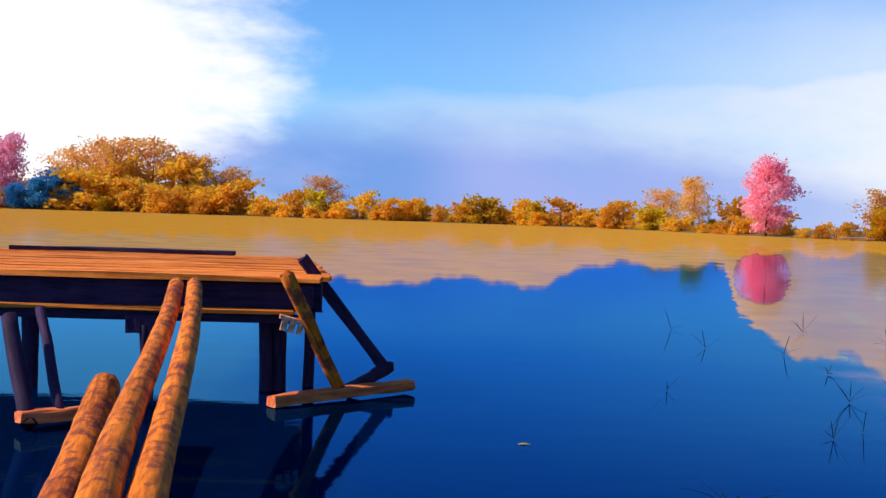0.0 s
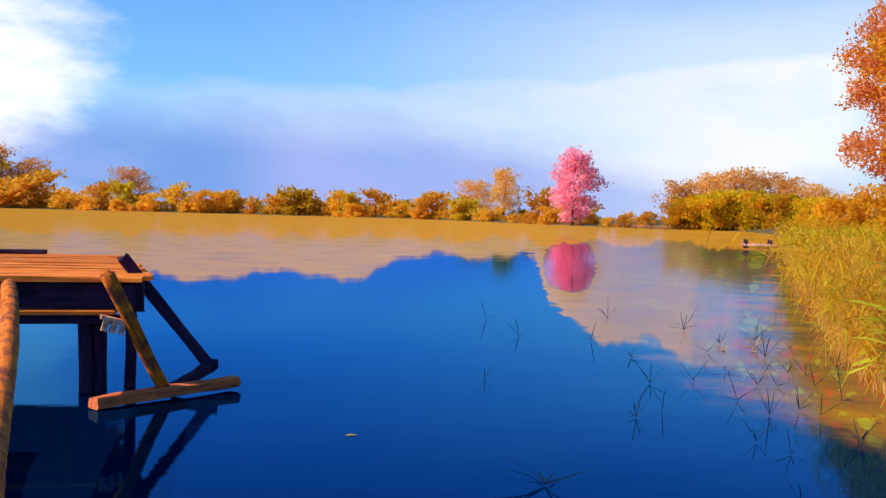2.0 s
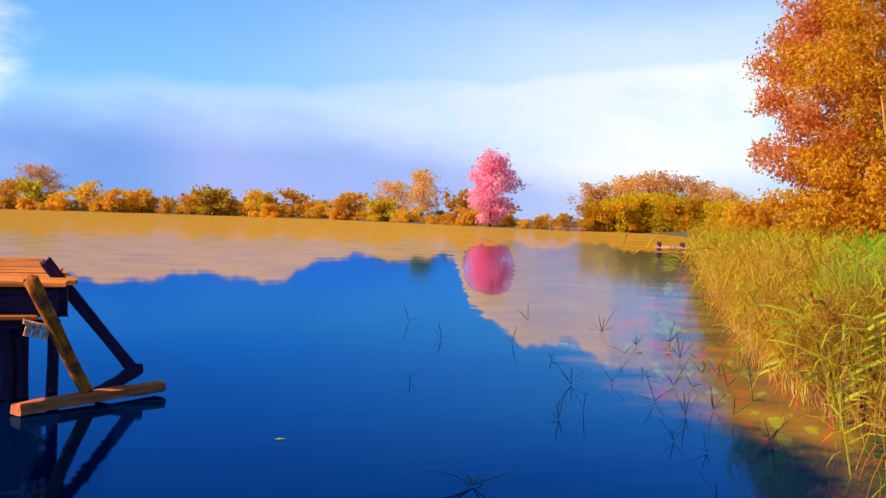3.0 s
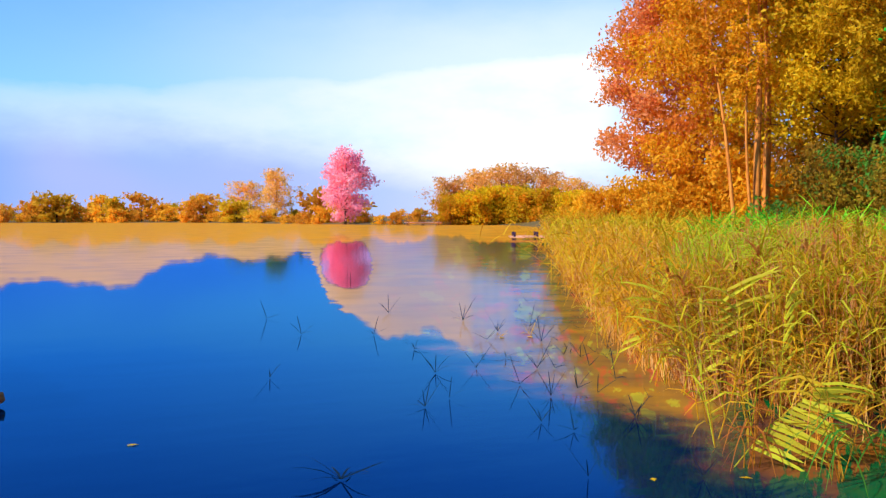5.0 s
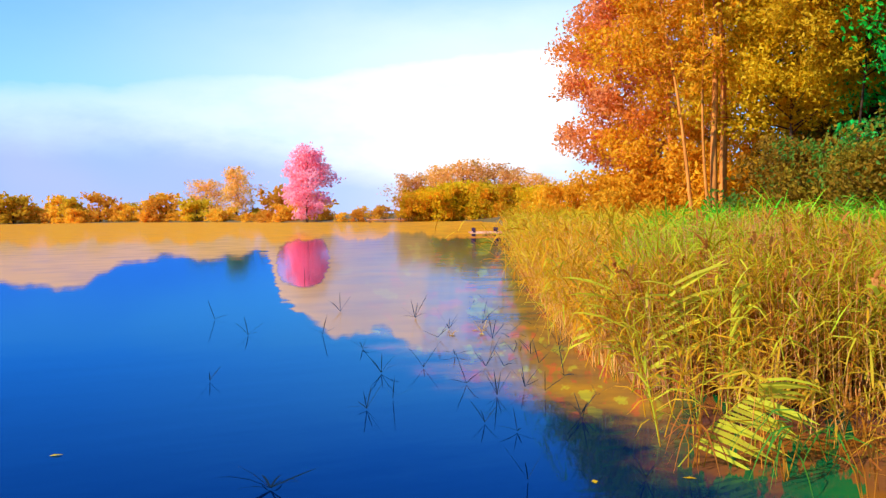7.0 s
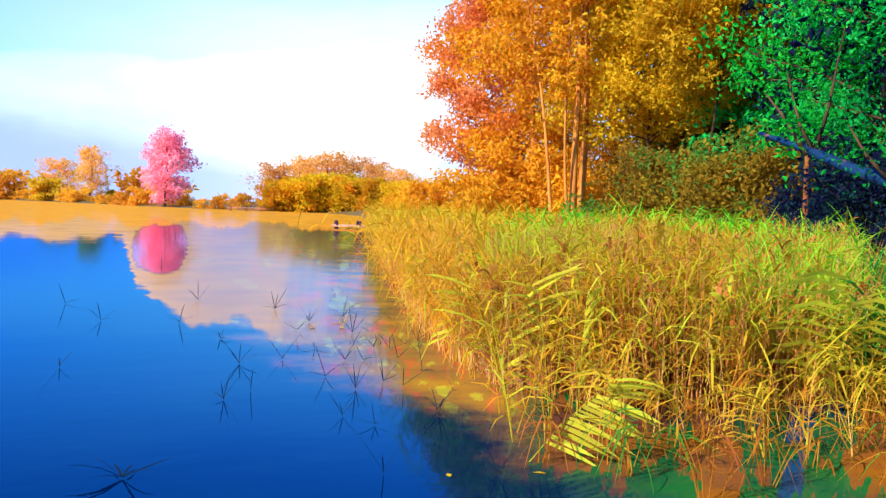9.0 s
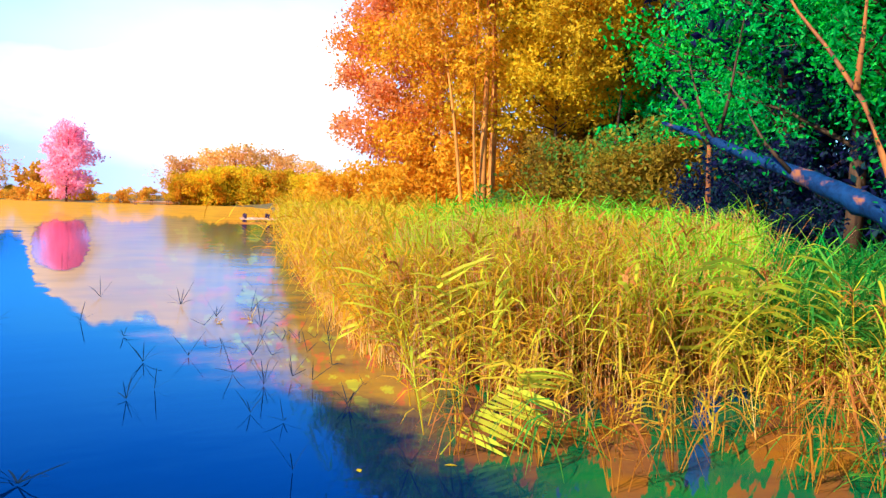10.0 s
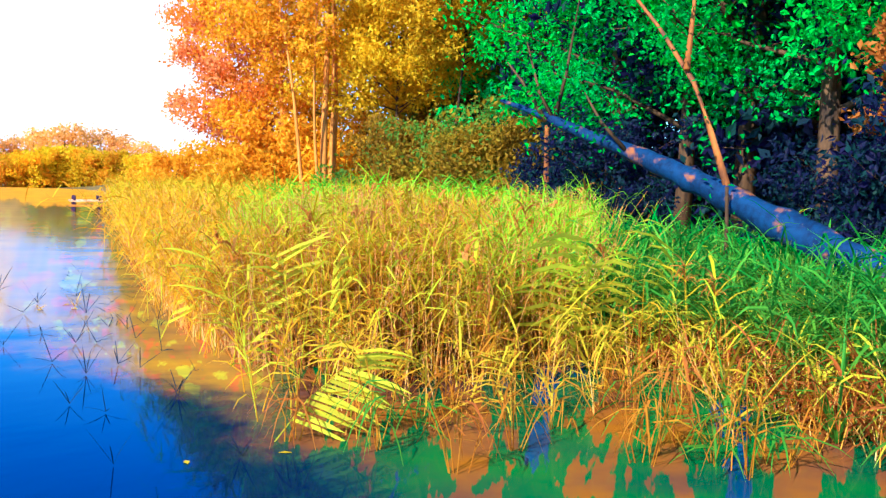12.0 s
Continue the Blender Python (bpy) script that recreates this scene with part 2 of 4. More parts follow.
def ground_material():
    m, n = material("bank_soil")
    where = n.add("ShaderNodeTexCoord").outputs["Object"]
    big, small = n.noise(where, 0.25, 4.0), n.noise(where, 9.0, 5.0)
    col = n.mix(n.span(big, 0.35, 0.65), rgb(0.05, 0.035, 0.012), rgb(0.2, 0.11, 0.012))
    col = n.mix(n.math("MULTIPLY", n.span(small, 0.45, 0.7), 0.6), col, rgb(0.14, 0.14, 0.012))
    bump = n.add("ShaderNodeBump", {"Strength": 0.6, "Distance": 0.08, "Height": small})
    bsdf = n.add("ShaderNodeBsdfPrincipled", {"Base Color": col, "Roughness": 0.95, "Normal": bump.outputs[0]})
    n.add("ShaderNodeOutputMaterial", {0: bsdf.outputs[0]})
    return m


def plain_material(name, a, b, scale=6.0, rough=0.6, metal=0.0):
    m, n = material(name)
    where = n.add("ShaderNodeTexCoord").outputs["Object"]
    mottle = n.noise(where, scale, 4.0)
    bump = n.add("ShaderNodeBump", {"Strength": 0.3, "Distance": 0.01, "Height": mottle})
    bsdf = n.add("ShaderNodeBsdfPrincipled", {"Base Color": n.mix(n.span(mottle, 0.35, 0.65), rgb(*a), rgb(*b)), "Roughness": rough, "Metallic": metal, "Normal": bump.outputs[0]})
    n.add("ShaderNodeOutputMaterial", {0: bsdf.outputs[0]})
    return m


WATER, SOIL = water_material(), ground_material()
DECK_WOOD = wood_material("weathered_orange_plank", (0.95, 0.27, 0.035), (0.55, 0.1, 0.012))
# the shade under the deck is put into this dark violet wood colour
BEAM_WOOD = wood_material("shade_toned_beam", (0.055, 0.024, 0.065), (0.014, 0.007, 0.028))
LOG_WOOD = wood_material("barked_log", (0.95, 0.24, 0.015), (0.3, 0.055, 0.01), (5.0, 34.0, 34.0), relief=1.0, flecks=(0.11, 0.018, 0.035), fleck_size=11.0, fleck_from=0.49)
RED_WOOD = wood_material("red_brown_wet_timber", (0.95, 0.24, 0.07), (0.5, 0.08, 0.035))
PALE = plain_material("pale_metal_bracket", (0.9, 0.52, 0.3), (0.6, 0.2, 0.1), 20.0, 0.5)
BARK = wood_material("orange_lit_bark", (0.78, 0.29, 0.055), (0.42, 0.14, 0.025), (9.0, 9.0, 1.2), relief=0.8)
DARK_BARK = wood_material("dark_bark", (0.12, 0.06, 0.03), (0.03, 0.018, 0.014), (9.0, 9.0, 1.4), relief=0.8)
RUST_BARK = wood_material("rust_bark", (0.5, 0.15, 0.03), (0.1, 0.04, 0.03), (7.0, 7.0, 2.0), relief=0.8)
BLUE_BARK = wood_material("bluish_dead_bark", (0.005, 0.042, 0.13), (0.002, 0.012, 0.05), (3.0, 14.0, 14.0), relief=1.0, flecks=(0.4, 0.12, 0.02), fleck_size=4.5, fleck_from=0.56)
ORANGE_LEAF = leaf_material("autumn_orange_leaf", (0.62, 0.24, 0.004), (0.84, 0.42, 0.01), (0.93, 0.56, 0.04))
GOLD_LEAF = leaf_material("golden_green_leaf", (0.48, 0.28, 0.003), (0.78, 0.5, 0.008), (0.9, 0.64, 0.03))
OLIVE_LEAF = leaf_material("olive_willow_leaf", (0.46, 0.25, 0.003), (0.66, 0.44, 0.006), (0.82, 0.5, 0.01), patch=0.4, patch_colour=(0.85, 0.36, 0.01))
GREEN_LEAF = leaf_material("deep_green_leaf", (0.006, 0.34, 0.035), (0.014, 0.6, 0.07), (0.07, 0.8, 0.09), patch=0.25, patch_colour=(0.006, 0.28, 0.06))
# navy of deep shade is put into this leaf colour
SHADE_LEAF = leaf_material("shade_toned_leaf", (0.008, 0.004, 0.05), (0.008, 0.014, 0.06), (0.01, 0.07, 0.05))
PINK_LEAF = leaf_material("pink_autumn_leaf", (0.96, 0.27, 0.4), (0.98, 0.44, 0.56), (0.98, 0.6, 0.68))
REED_STEM = leaf_material("dry_reed_stem", (0.4, 0.12, 0.01), (0.66, 0.25, 0.03), (0.85, 0.52, 0.2), glow_through=0.1)
GREEN_STEM = leaf_material("green_reed_stem", (0.05, 0.12, 0.01), (0.14, 0.26, 0.02), (0.5, 0.3, 0.05), glow_through=0.1)
REED_LEAF = leaf_material("yellow_green_reed_leaf", (0.62, 0.33, 0.005), (0.74, 0.51, 0.012), (0.6, 0.82, 0.03), patch=0.3, patch_colour=(0.42, 0.68, 0.02), foot=(0.68, 0.34, 0.025))
REED_ORANGE = leaf_material("orange_reed_leaf", (0.6, 0.22, 0.006), (0.8, 0.4, 0.012), (0.82, 0.6, 0.03), patch=0.4, patch_colour=(0.72, 0.62, 0.02))
# green reed leaf, darkened in its colour for the bank wood's shade
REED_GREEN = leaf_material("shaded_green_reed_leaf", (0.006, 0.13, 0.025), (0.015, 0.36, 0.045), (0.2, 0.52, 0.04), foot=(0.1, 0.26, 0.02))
REED_BRIGHT = leaf_material("bright_yellow_reed_leaf", (0.5, 0.45, 0.02), (0.65, 0.6, 0.03), (0.75, 0.72, 0.06))
PLUME = leaf_material("brown_reed_plume", (0.42, 0.12, 0.015), (0.62, 0.22, 0.035), (0.72, 0.34, 0.08))
# brown leaf, darkened in its colour for the shade inside the wood
BROWN_LEAF = leaf_material("shade_toned_brown_leaf", (0.12, 0.06, 0.006), (0.28, 0.14, 0.01), (0.4, 0.22, 0.015), patch=0.35, patch_colour=(0.03, 0.22, 0.03))
RUST_LEAF = leaf_material("rust_bank_leaf", (0.25, 0.06, 0.006), (0.5, 0.15, 0.02), (0.62, 0.25, 0.05))
DEAD_LEAF = leaf_material("dead_orange_reed_leaf", (0.3, 0.1, 0.006), (0.55, 0.2, 0.012), (0.7, 0.34, 0.03))
MIXED_LEAF = leaf_material("mixed_green_and_brown_leaf", (0.16, 0.09, 0.006), (0.36, 0.2, 0.012), (0.5, 0.31, 0.02), patch=0.5, patch_colour=(0.05, 0.3, 0.035))
REED_LIME = leaf_material("lime_reed_leaf", (0.32, 0.38, 0.006), (0.32, 0.6, 0.015), (0.4, 0.85, 0.03), patch=0.42, patch_colour=(0.1, 0.6, 0.03), foot=(0.66, 0.3, 0.02))
# distance haze is put into these two far leaf colours, making them lighter
FAR_LEAF = leaf_material("hazy_gold_leaf", (0.7, 0.32, 0.015), (0.85, 0.44, 0.03), (0.92, 0.56, 0.06), glow_through=0.6)
FAR_OLIVE = leaf_material("hazy_olive_leaf", (0.55, 0.34, 0.012), (0.72, 0.48, 0.02), (0.85, 0.55, 0.03), glow_through=0.6)
# blue of the distant air is painted into the leaf colour
MIST_LEAF = leaf_material("haze_blue_leaf", (0.03, 0.2, 0.46), (0.05, 0.3, 0.62), (0.1, 0.4, 0.75), glow_through=0.3)
# orange leaf paled in its colour to stand for haze over the far bank
PALE_LEAF = leaf_material("pale_orange_leaf", (0.7, 0.3, 0.04), (0.9, 0.46, 0.1), (0.95, 0.62, 0.2))
SALMON_LEAF = leaf_material("salmon_autumn_leaf", (0.78, 0.24, 0.05), (0.92, 0.38, 0.1), (0.96, 0.5, 0.22), patch=0.35, patch_colour=(0.88, 0.36, 0.02))
WEED = leaf_material("dark_water_weed", (0.004, 0.012, 0.03), (0.008, 0.026, 0.05), (0.02, 0.045, 0.06))


# ---------- mesh helpers ----------
class Shape:
    """Collects vertices and faces of one mesh."""

    def __init__(self):
        self.v, self.f = [], []

    def tube(self, path, radii, sides=7, rough=0.0, rng=None, caps=True):
        base = len(self.v)
        count = len(path)
        for i, p in enumerate(path):
            p = Vector(p)
            d = (Vector(path[min(i + 1, count - 1)]) - Vector(path[max(i - 1, 0)])).normalized()
            u = d.cross(Vector((0, 0, 1)) if abs(d.z) < 0.9 else Vector((1, 0, 0))).normalized()
            w = d.cross(u)
            for k in range(sides):
                a = 2 * math.pi * k / sides
                r = radii[i] * (1 + (rng.uniform(-rough, rough) if rng else 0))
                self.v.append(p + u * math.cos(a) * r + w * math.sin(a) * r)
        for i in range(count - 1):
            for k in range(sides):
                a, b = base + i * sides + k, base + i * sides + (k + 1) % sides
                self.f.append((a, a + sides, b + sides, b))
        if caps:
            self.f.append(tuple(base + k for k in range(sides)))
            self.f.append(tuple(base + (count - 1) * sides + k for k in reversed(range(sides))))

    def arrays(self, verts, faces):
        base = len(self.v)
        self.v.extend(map(tuple, verts))
        self.f.extend(tuple(int(i) + base for i in q) for q in faces)

    def mesh(self, name, mat, smooth=False):
        me = bpy.data.meshes.new(name)
        me.from_pydata([tuple(p) for p in self.v], [], self.f)
        me.materials.append(mat)
        if smooth:
            me.shade_smooth()
        return me


def part(name, shape, mat, parent, label="", kind="", smooth=False):
    ob = new(name, shape.mesh(name, mat, smooth))
    ob.parent = parent
    return tagged(ob, label, kind=kind)


def thing(name, at, label, category, group="", kind=""):
    ob = new(name)
    ob.matrix_basis = at if isinstance(at, Matrix) else Matrix.Translation(at)
    return tagged(ob, label, category, group, kind)


def plank_mesh(name, length, width, thick, mat, wear=0.008, seed=0):
    """A sawn timber along x with softened, slightly uneven edges."""
    rng = random.Random(seed)
    bm = bmesh.new()
    bmesh.ops.create_cube(bm, size=1.0, matrix=Matrix.Diagonal((length, width, thick, 1.0)))
    bmesh.ops.subdivide_edges(bm, edges=[e for e in bm.edges if abs(e.verts[0].co.x - e.verts[1].co.x) > length * 0.5], cuts=5)
    bmesh.ops.bevel(bm, geom=[e for e in bm.edges if abs(e.verts[0].co.x - e.verts[1].co.x) > 0.01], offset=min(width, thick) * 0.14, segments=1, affect="EDGES")
    for v in bm.verts:
        v.co += Vector((rng.uniform(-wear, wear) * 1.5, rng.uniform(-wear, wear), rng.uniform(-wear, wear)))
    me = bpy.data.meshes.new(name)
    bm.to_mesh(me)
    bm.free()
    me.materials.append(mat)
    return me


def along(a, b, roll=0.0):
    """Pose whose x runs from a to b, centred between them."""
    a, b = Vector(a), Vector(b)
    q = (b - a).to_track_quat("X", "Z")
    return Matrix.Translation((a + b) / 2) @ q.to_matrix().to_4x4() @ pose(0, 0, 0, roll)


def timber(name, a, b, width, thick, mat, parent, label="", seed=0):
    ob = new(name, plank_mesh(name, (Vector(b) - Vector(a)).length, width, thick, mat, seed=seed))
    ob.matrix_basis = along(a, b)
    ob.parent = parent
    return tagged(ob, label)


def leaf_quads(centres, sizes, rng, slim=0.45, droop=0.0, folded=False):
    """Leaves at the given centres, turned at random: rhombic far off, oval and folded along the rib where they are near."""
    n = len(centres)
    d = rng.normal(size=(n, 3))
    d[:, 2] -= droop
    d /= np.linalg.norm(d, axis=1)[:, None]
    s = np.cross(d, rng.normal(size=(n, 3)))
    s /= np.linalg.norm(s, axis=1)[:, None]
    bend = np.cross(d, s) * sizes[:, None] * 0.12
    L, W = d * sizes[:, None] * 0.5, s * sizes[:, None] * slim * 0.5
    if not folded:
        verts = np.stack([centres - L, centres + W + bend, centres + L, centres - W + bend], 1).reshape(-1, 3)
        return verts, np.arange(n)[:, None] * 4 + np.arange(4)[None]
    near, far = centres - L * 0.35, centres + L * 0.4
    verts = np.stack([centres - L, near + W + bend, far + W * 0.75 + bend, centres + L, far - W * 0.75 + bend, near - W + bend], 1).reshape(-1, 3)
    b = np.arange(n)[:, None] * 6
    return verts, np.concatenate([b + np.array([[0, 1, 2, 3]]), b + np.array([[3, 4, 5, 0]])])


def blades(roots, heads, lengths, widths, rise, sag, rng, turned=(-0.7, 0.7)):
    """Long bent blades: roots, level headings (radians), with a rise at the root and a sag at the tip."""
    n = len(roots)
    out = np.stack([np.cos(heads), np.sin(heads), np.zeros(n)], 1)
    side = np.stack([-np.sin(heads), np.cos(heads), np.zeros(n)], 1)
    up = np.array([0, 0, 1.0])
    pts = []
    for s in (0.0, 0.38, 0.72, 1.0):
        z = rise * s - sag * s * s
        pts.append(roots + out * (lengths * s)[:, None] + up * (lengths * z)[:, None])
    w = widths[:, None]
    tilt = side + up * rng.uniform(*turned, n)[:, None]
    tilt /= np.maximum(1.0, np.linalg.norm(tilt, axis=1))[:, None]
    v = np.stack([pts[0] - tilt * w * 0.35, pts[0] + tilt * w * 0.35, pts[1] - tilt * w * 0.5, pts[1] + tilt * w * 0.5,
                  pts[2] - tilt * w * 0.36, pts[2] + tilt * w * 0.36, pts[3]], 1).reshape(-1, 3)
    b = np.arange(n)[:, None] * 7
    quads = np.concatenate([b + np.array([[0, 1, 3, 2]]), b + np.array([[2, 3, 5, 4]])])
    tris = b + np.array([[4, 5, 6]])
    return v, [*map(tuple, quads), *map(tuple, tris)]


def stems(roots, tips, radius, bow):
    """Thin three-sided stalks from root to tip with a bow in the middle."""
    n = len(roots)
    mid = (roots + tips) / 2 + bow
    rings = []
    for p, r in ((roots, 1.0), (mid, 0.8), (tips, 0.35)):
        for k in range(3):
            a = 2.094 * k
            rings.append(p + np.stack([np.cos(a) * radius * r, np.sin(a) * radius * r, np.zeros(n)], 1))
    v = np.stack(rings, 1).reshape(-1, 3)
    b = np.arange(n)[:, None] * 9
    faces = []
    for lv in (0, 3):
        for k in range(3):
            j = (k + 1) % 3
            faces.append(b + np.array([[lv + k, lv + j, lv + 3 + j, lv + 3 + k]]))
    return v, np.concatenate(faces)


# ---------- water and ground ----------
SHORE_AZ = [-180, -120, -90, -65, -48, -24, 0, 7, 16, 22, 26.5, 28.5, 31, 35, 40, 46, 54, 62, 70, 84, 110, 140, 180]
SHORE_D = [0.7, 1.2, 3.5, 60, 420, 430, 330, 300, 192, 168, 160, 85, 44, 33, 27, 22, 17, 14, 11, 5, 1.6, 0.8, 0.7]


def shore(az):
    return np.interp(az, SHORE_AZ, SHORE_D)


def ground_height(az, r):
    d = shore(az)
    t = np.clip((r - d) / np.maximum(0.6, d * 0.03) + 0.5, 0, 1)
    rise = t * t * (3 - 2 * t)
    spit = 1.2 + 0.25 * math.sin(radians(az) * 3 + 1) + 0.15 * math.sin(radians(az) * 7) + 1.6 * np.clip((abs(az) - 45) / 50, 0, 1) ** 2
    t2 = np.clip((r - spit) / 1.0, 0, 1)
    rise = np.maximum(rise, 1 - t2 * t2 * (3 - 2 * t2))
    return -0.9 + rise * 1.0 + np.clip((r - d) / 60.0, 0, 1) * 0.8


def build_ground():
    azs = np.concatenate([np.linspace(-180, 180, 361)[:-1]])
    rs = np.concatenate([[0.02], np.geomspace(0.5, 4500, 130)])
    verts, faces = [], []
    for i, r in enumerate(rs):
        for az in azs:
            z = ground_height(az, r) + 0.12 * noise.noise(polar(az, r) * 0.9) * min(1, r / 3)
            verts.append((*polar(az, r).xy, z if r > 0.4 else 0.06))
    n = len(azs)
    for i in range(len(rs) - 1):
        for k in range(n):
            a, b = i * n + k, i * n + (k + 1) % n
            faces.append((a, a + n, b + n, b))
    s = Shape()
    s.v, s.f = verts, faces
    tagged(new("ground", s.mesh("ground", SOIL, True)), "brown grassy lake bank and far meadow", "ground", kind="structure")
    w = Shape()
    w.v = [(-4000, -4000, 0), (4000, -4000, 0), (4000, 4000, 0), (-4000, 4000, 0)]
    w.f = [(0, 1, 2, 3)]
    tagged(new("water", w.mesh("water", WATER)), "calm deep blue lake with painted tan reflections towards the far shore", "water", kind="structure")


build_ground()


# ---------- the broken timber jetty ----------
def log_mesh(name, a, b, ra, rb, mat, parent, label="", seed=0, knots=10):
    """A round timber whose own x runs along it, a little crooked, with knots and a torn end."""
    rng = random.Random(seed)
    a, b = Vector(a), Vector(b)
    length = (b - a).length
    path, radii = [], []
    steps = max(8, min(60, int(length * 9)))
    phase = rng.uniform(0, 6)
    for i in range(steps + 1):
        s = i / steps
        path.append(Vector((length * (s - 0.5), 0.004 * length * math.sin(s * 7 + phase), 0.003 * length * math.sin(s * 9 + 2 * phase) - 0.006 * length * math.sin(s * math.pi))))
        bulge = 0.025 * max(0.0, math.sin(s * knots * 2.1 + phase)) ** 6
        radii.append((ra + (rb - ra) * s) * (1 + bulge + rng.uniform(-0.004, 0.004)))
    s = Shape()
    s.tube(path, radii, 14, 0.035, rng)
    for k in range(14):
        s.v[k].x += rng.uniform(-0.5, 0.25) * ra
        s.v[-1 - k].x += rng.uniform(-0.25, 0.5) * rb
    ob = new(name, s.mesh(name, mat, True))
    ob.matrix_basis = along(a, b)
    ob.parent = parent
    return tagged(ob, label)


def build_jetty():
    DECK = 1.05
    jetty = thing("jetty", (0, 0, 0), "broken old timber jetty standing in blue water, orange sunlit deck", "jetty")
    # deck boards run along the front edge; the platform narrows to its outer end
    depth, rows = 4.08, 17
    for i in range(rows):
        s = (i + 0.5) / rows
        y = 8.87 + depth * s
        right = -0.98 - 0.75 * s + (0.06 if i % 3 else -0.05)
        left = -6.6
        timber("plank", (left, y, DECK - 0.025 + 0.006 * (i % 2)), (right, y + 0.07, DECK - 0.025 + 0.006 * (i % 2)), depth / rows - 0.018, 0.05, DECK_WOOD, jetty, seed=i)
    timber("front_beam", (-6.6, 9.09, DECK - 0.19), (-1.05, 9.16, DECK - 0.19), 0.12, 0.25, BEAM_WOOD, jetty, "front beam with shade put in its dark colour", 40)
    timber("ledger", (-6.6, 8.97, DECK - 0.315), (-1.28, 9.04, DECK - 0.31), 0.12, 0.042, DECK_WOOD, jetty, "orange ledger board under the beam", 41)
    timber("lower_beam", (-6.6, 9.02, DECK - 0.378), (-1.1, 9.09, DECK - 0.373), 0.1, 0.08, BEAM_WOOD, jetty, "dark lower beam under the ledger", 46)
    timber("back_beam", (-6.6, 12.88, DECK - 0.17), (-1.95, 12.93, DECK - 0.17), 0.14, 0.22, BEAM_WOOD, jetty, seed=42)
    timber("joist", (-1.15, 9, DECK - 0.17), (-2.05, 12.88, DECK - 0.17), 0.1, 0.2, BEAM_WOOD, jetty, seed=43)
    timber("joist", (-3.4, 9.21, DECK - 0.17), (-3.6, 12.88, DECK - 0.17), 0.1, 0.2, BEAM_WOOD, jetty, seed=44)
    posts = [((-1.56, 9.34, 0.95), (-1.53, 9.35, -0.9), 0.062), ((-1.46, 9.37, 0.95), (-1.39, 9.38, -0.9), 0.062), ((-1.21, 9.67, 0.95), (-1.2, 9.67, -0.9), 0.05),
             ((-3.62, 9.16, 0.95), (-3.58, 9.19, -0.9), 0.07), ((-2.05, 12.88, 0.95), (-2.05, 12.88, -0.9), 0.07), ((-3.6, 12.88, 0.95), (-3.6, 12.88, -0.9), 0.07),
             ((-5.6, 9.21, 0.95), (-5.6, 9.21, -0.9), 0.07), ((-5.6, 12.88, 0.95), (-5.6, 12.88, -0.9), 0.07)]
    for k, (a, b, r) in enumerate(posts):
        log_mesh("post", a, b, r, r * 1.05, BEAM_WOOD, jetty, "post standing in the water, shade put in its colour", seed=60 + k)
    # left struts that lean out to a low beam
    log_mesh("strut", (-3.24, 8.43, 0.76), (-2.74, 7.54, 0.1), 0.04, 0.04, BEAM_WOOD, jetty, seed=70)
    log_mesh("strut", (-3.3, 7.96, 0.74), (-2.9, 7.35, 0.05), 0.06, 0.06, BEAM_WOOD, jetty, seed=71)
    timber("low_beam", (-2.96, 7.33, 0.1), (-2.36, 7.84, 0.09), 0.11, 0.085, RED_WOOD, jetty, "low sunlit beam at the water", 72)
    timber("bracket_block", (-2.72, 9.03, 0.6), (-2.46, 9.05, 0.6), 0.12, 0.16, BEAM_WOOD, jetty, seed=73)
    log_mesh("strut", (-2.56, 9.03, 0.6), (-2.5, 9.09, -0.6), 0.05, 0.05, BEAM_WOOD, jetty, seed=74)
    # outer braces and the beam that floats at their feet
    timber("foot_beam", (-1.37, 8.51, 0.055), (-0.26, 9.48, 0.075), 0.14, 0.085, RED_WOOD, jetty, "orange topped beam lying at the water line", 75)
    log_mesh("brace", (-1.29, 8.68, 1.09), (-0.86, 9.0, 0.1), 0.062, 0.055, LOG_WOOD, jetty, "sunlit orange round brace", 76)
    timber("brace", (-1.27, 9.44, 1.2), (-0.48, 9.62, 0.16), 0.09, 0.1, BEAM_WOOD, jetty, "dark squared brace", 77)
    timber("brace", (-0.46, 9.63, 0.21), (-0.78, 9.17, 0.06), 0.09, 0.1, BEAM_WOOD, jetty, "dark squared elbow brace", 78)
    bracket = new("bracket", plank_mesh("bracket", 0.24, 0.1, 0.035, PALE, 0.002, 5))
    bracket.matrix_basis = pose(-1.24, 8.8, 0.7, 0, 14, 12)
    bracket.parent = jetty
    tagged(bracket, "pale metal bracket")
    for k in range(3):
        tooth = new("bracket_plate", plank_mesh("bracket_plate", 0.05, 0.05, 0.1, PALE, 0.002, 6 + k))
        tooth.matrix_basis = pose(-0.07 + 0.07 * k, -0.01, -0.06)
        tooth.parent = bracket
    timber("grip", (-5.2, 12.56, 1.09), (-2.55, 12.77, 1.09), 0.12, 0.05, BEAM_WOOD, jetty, "dark loose board on the deck", 79)


build_jetty()

gang = [((-2.27, 8.79, 0.95), (-0.6, 0.73, 0.16), 0.062, 0.105), ((-2.1, 8.79, 0.95), (-0.41, 0.79, 0.15), 0.062, 0.1)]
for k, (a, b, ra, rb) in enumerate(gang):
    lg = log_mesh("gangway_log", a, b, ra, rb, LOG_WOOD, None, seed=90 + k, knots=16)
    tagged(lg, "long barked orange log laid from bank to jetty deck", "log", "gangway logs")
lg = log_mesh("fallen_log", (-2.2, 6.93, 0.4), (-1.0, 1.47, 0.12), 0.1, 0.12, LOG_WOOD, None, seed=95)
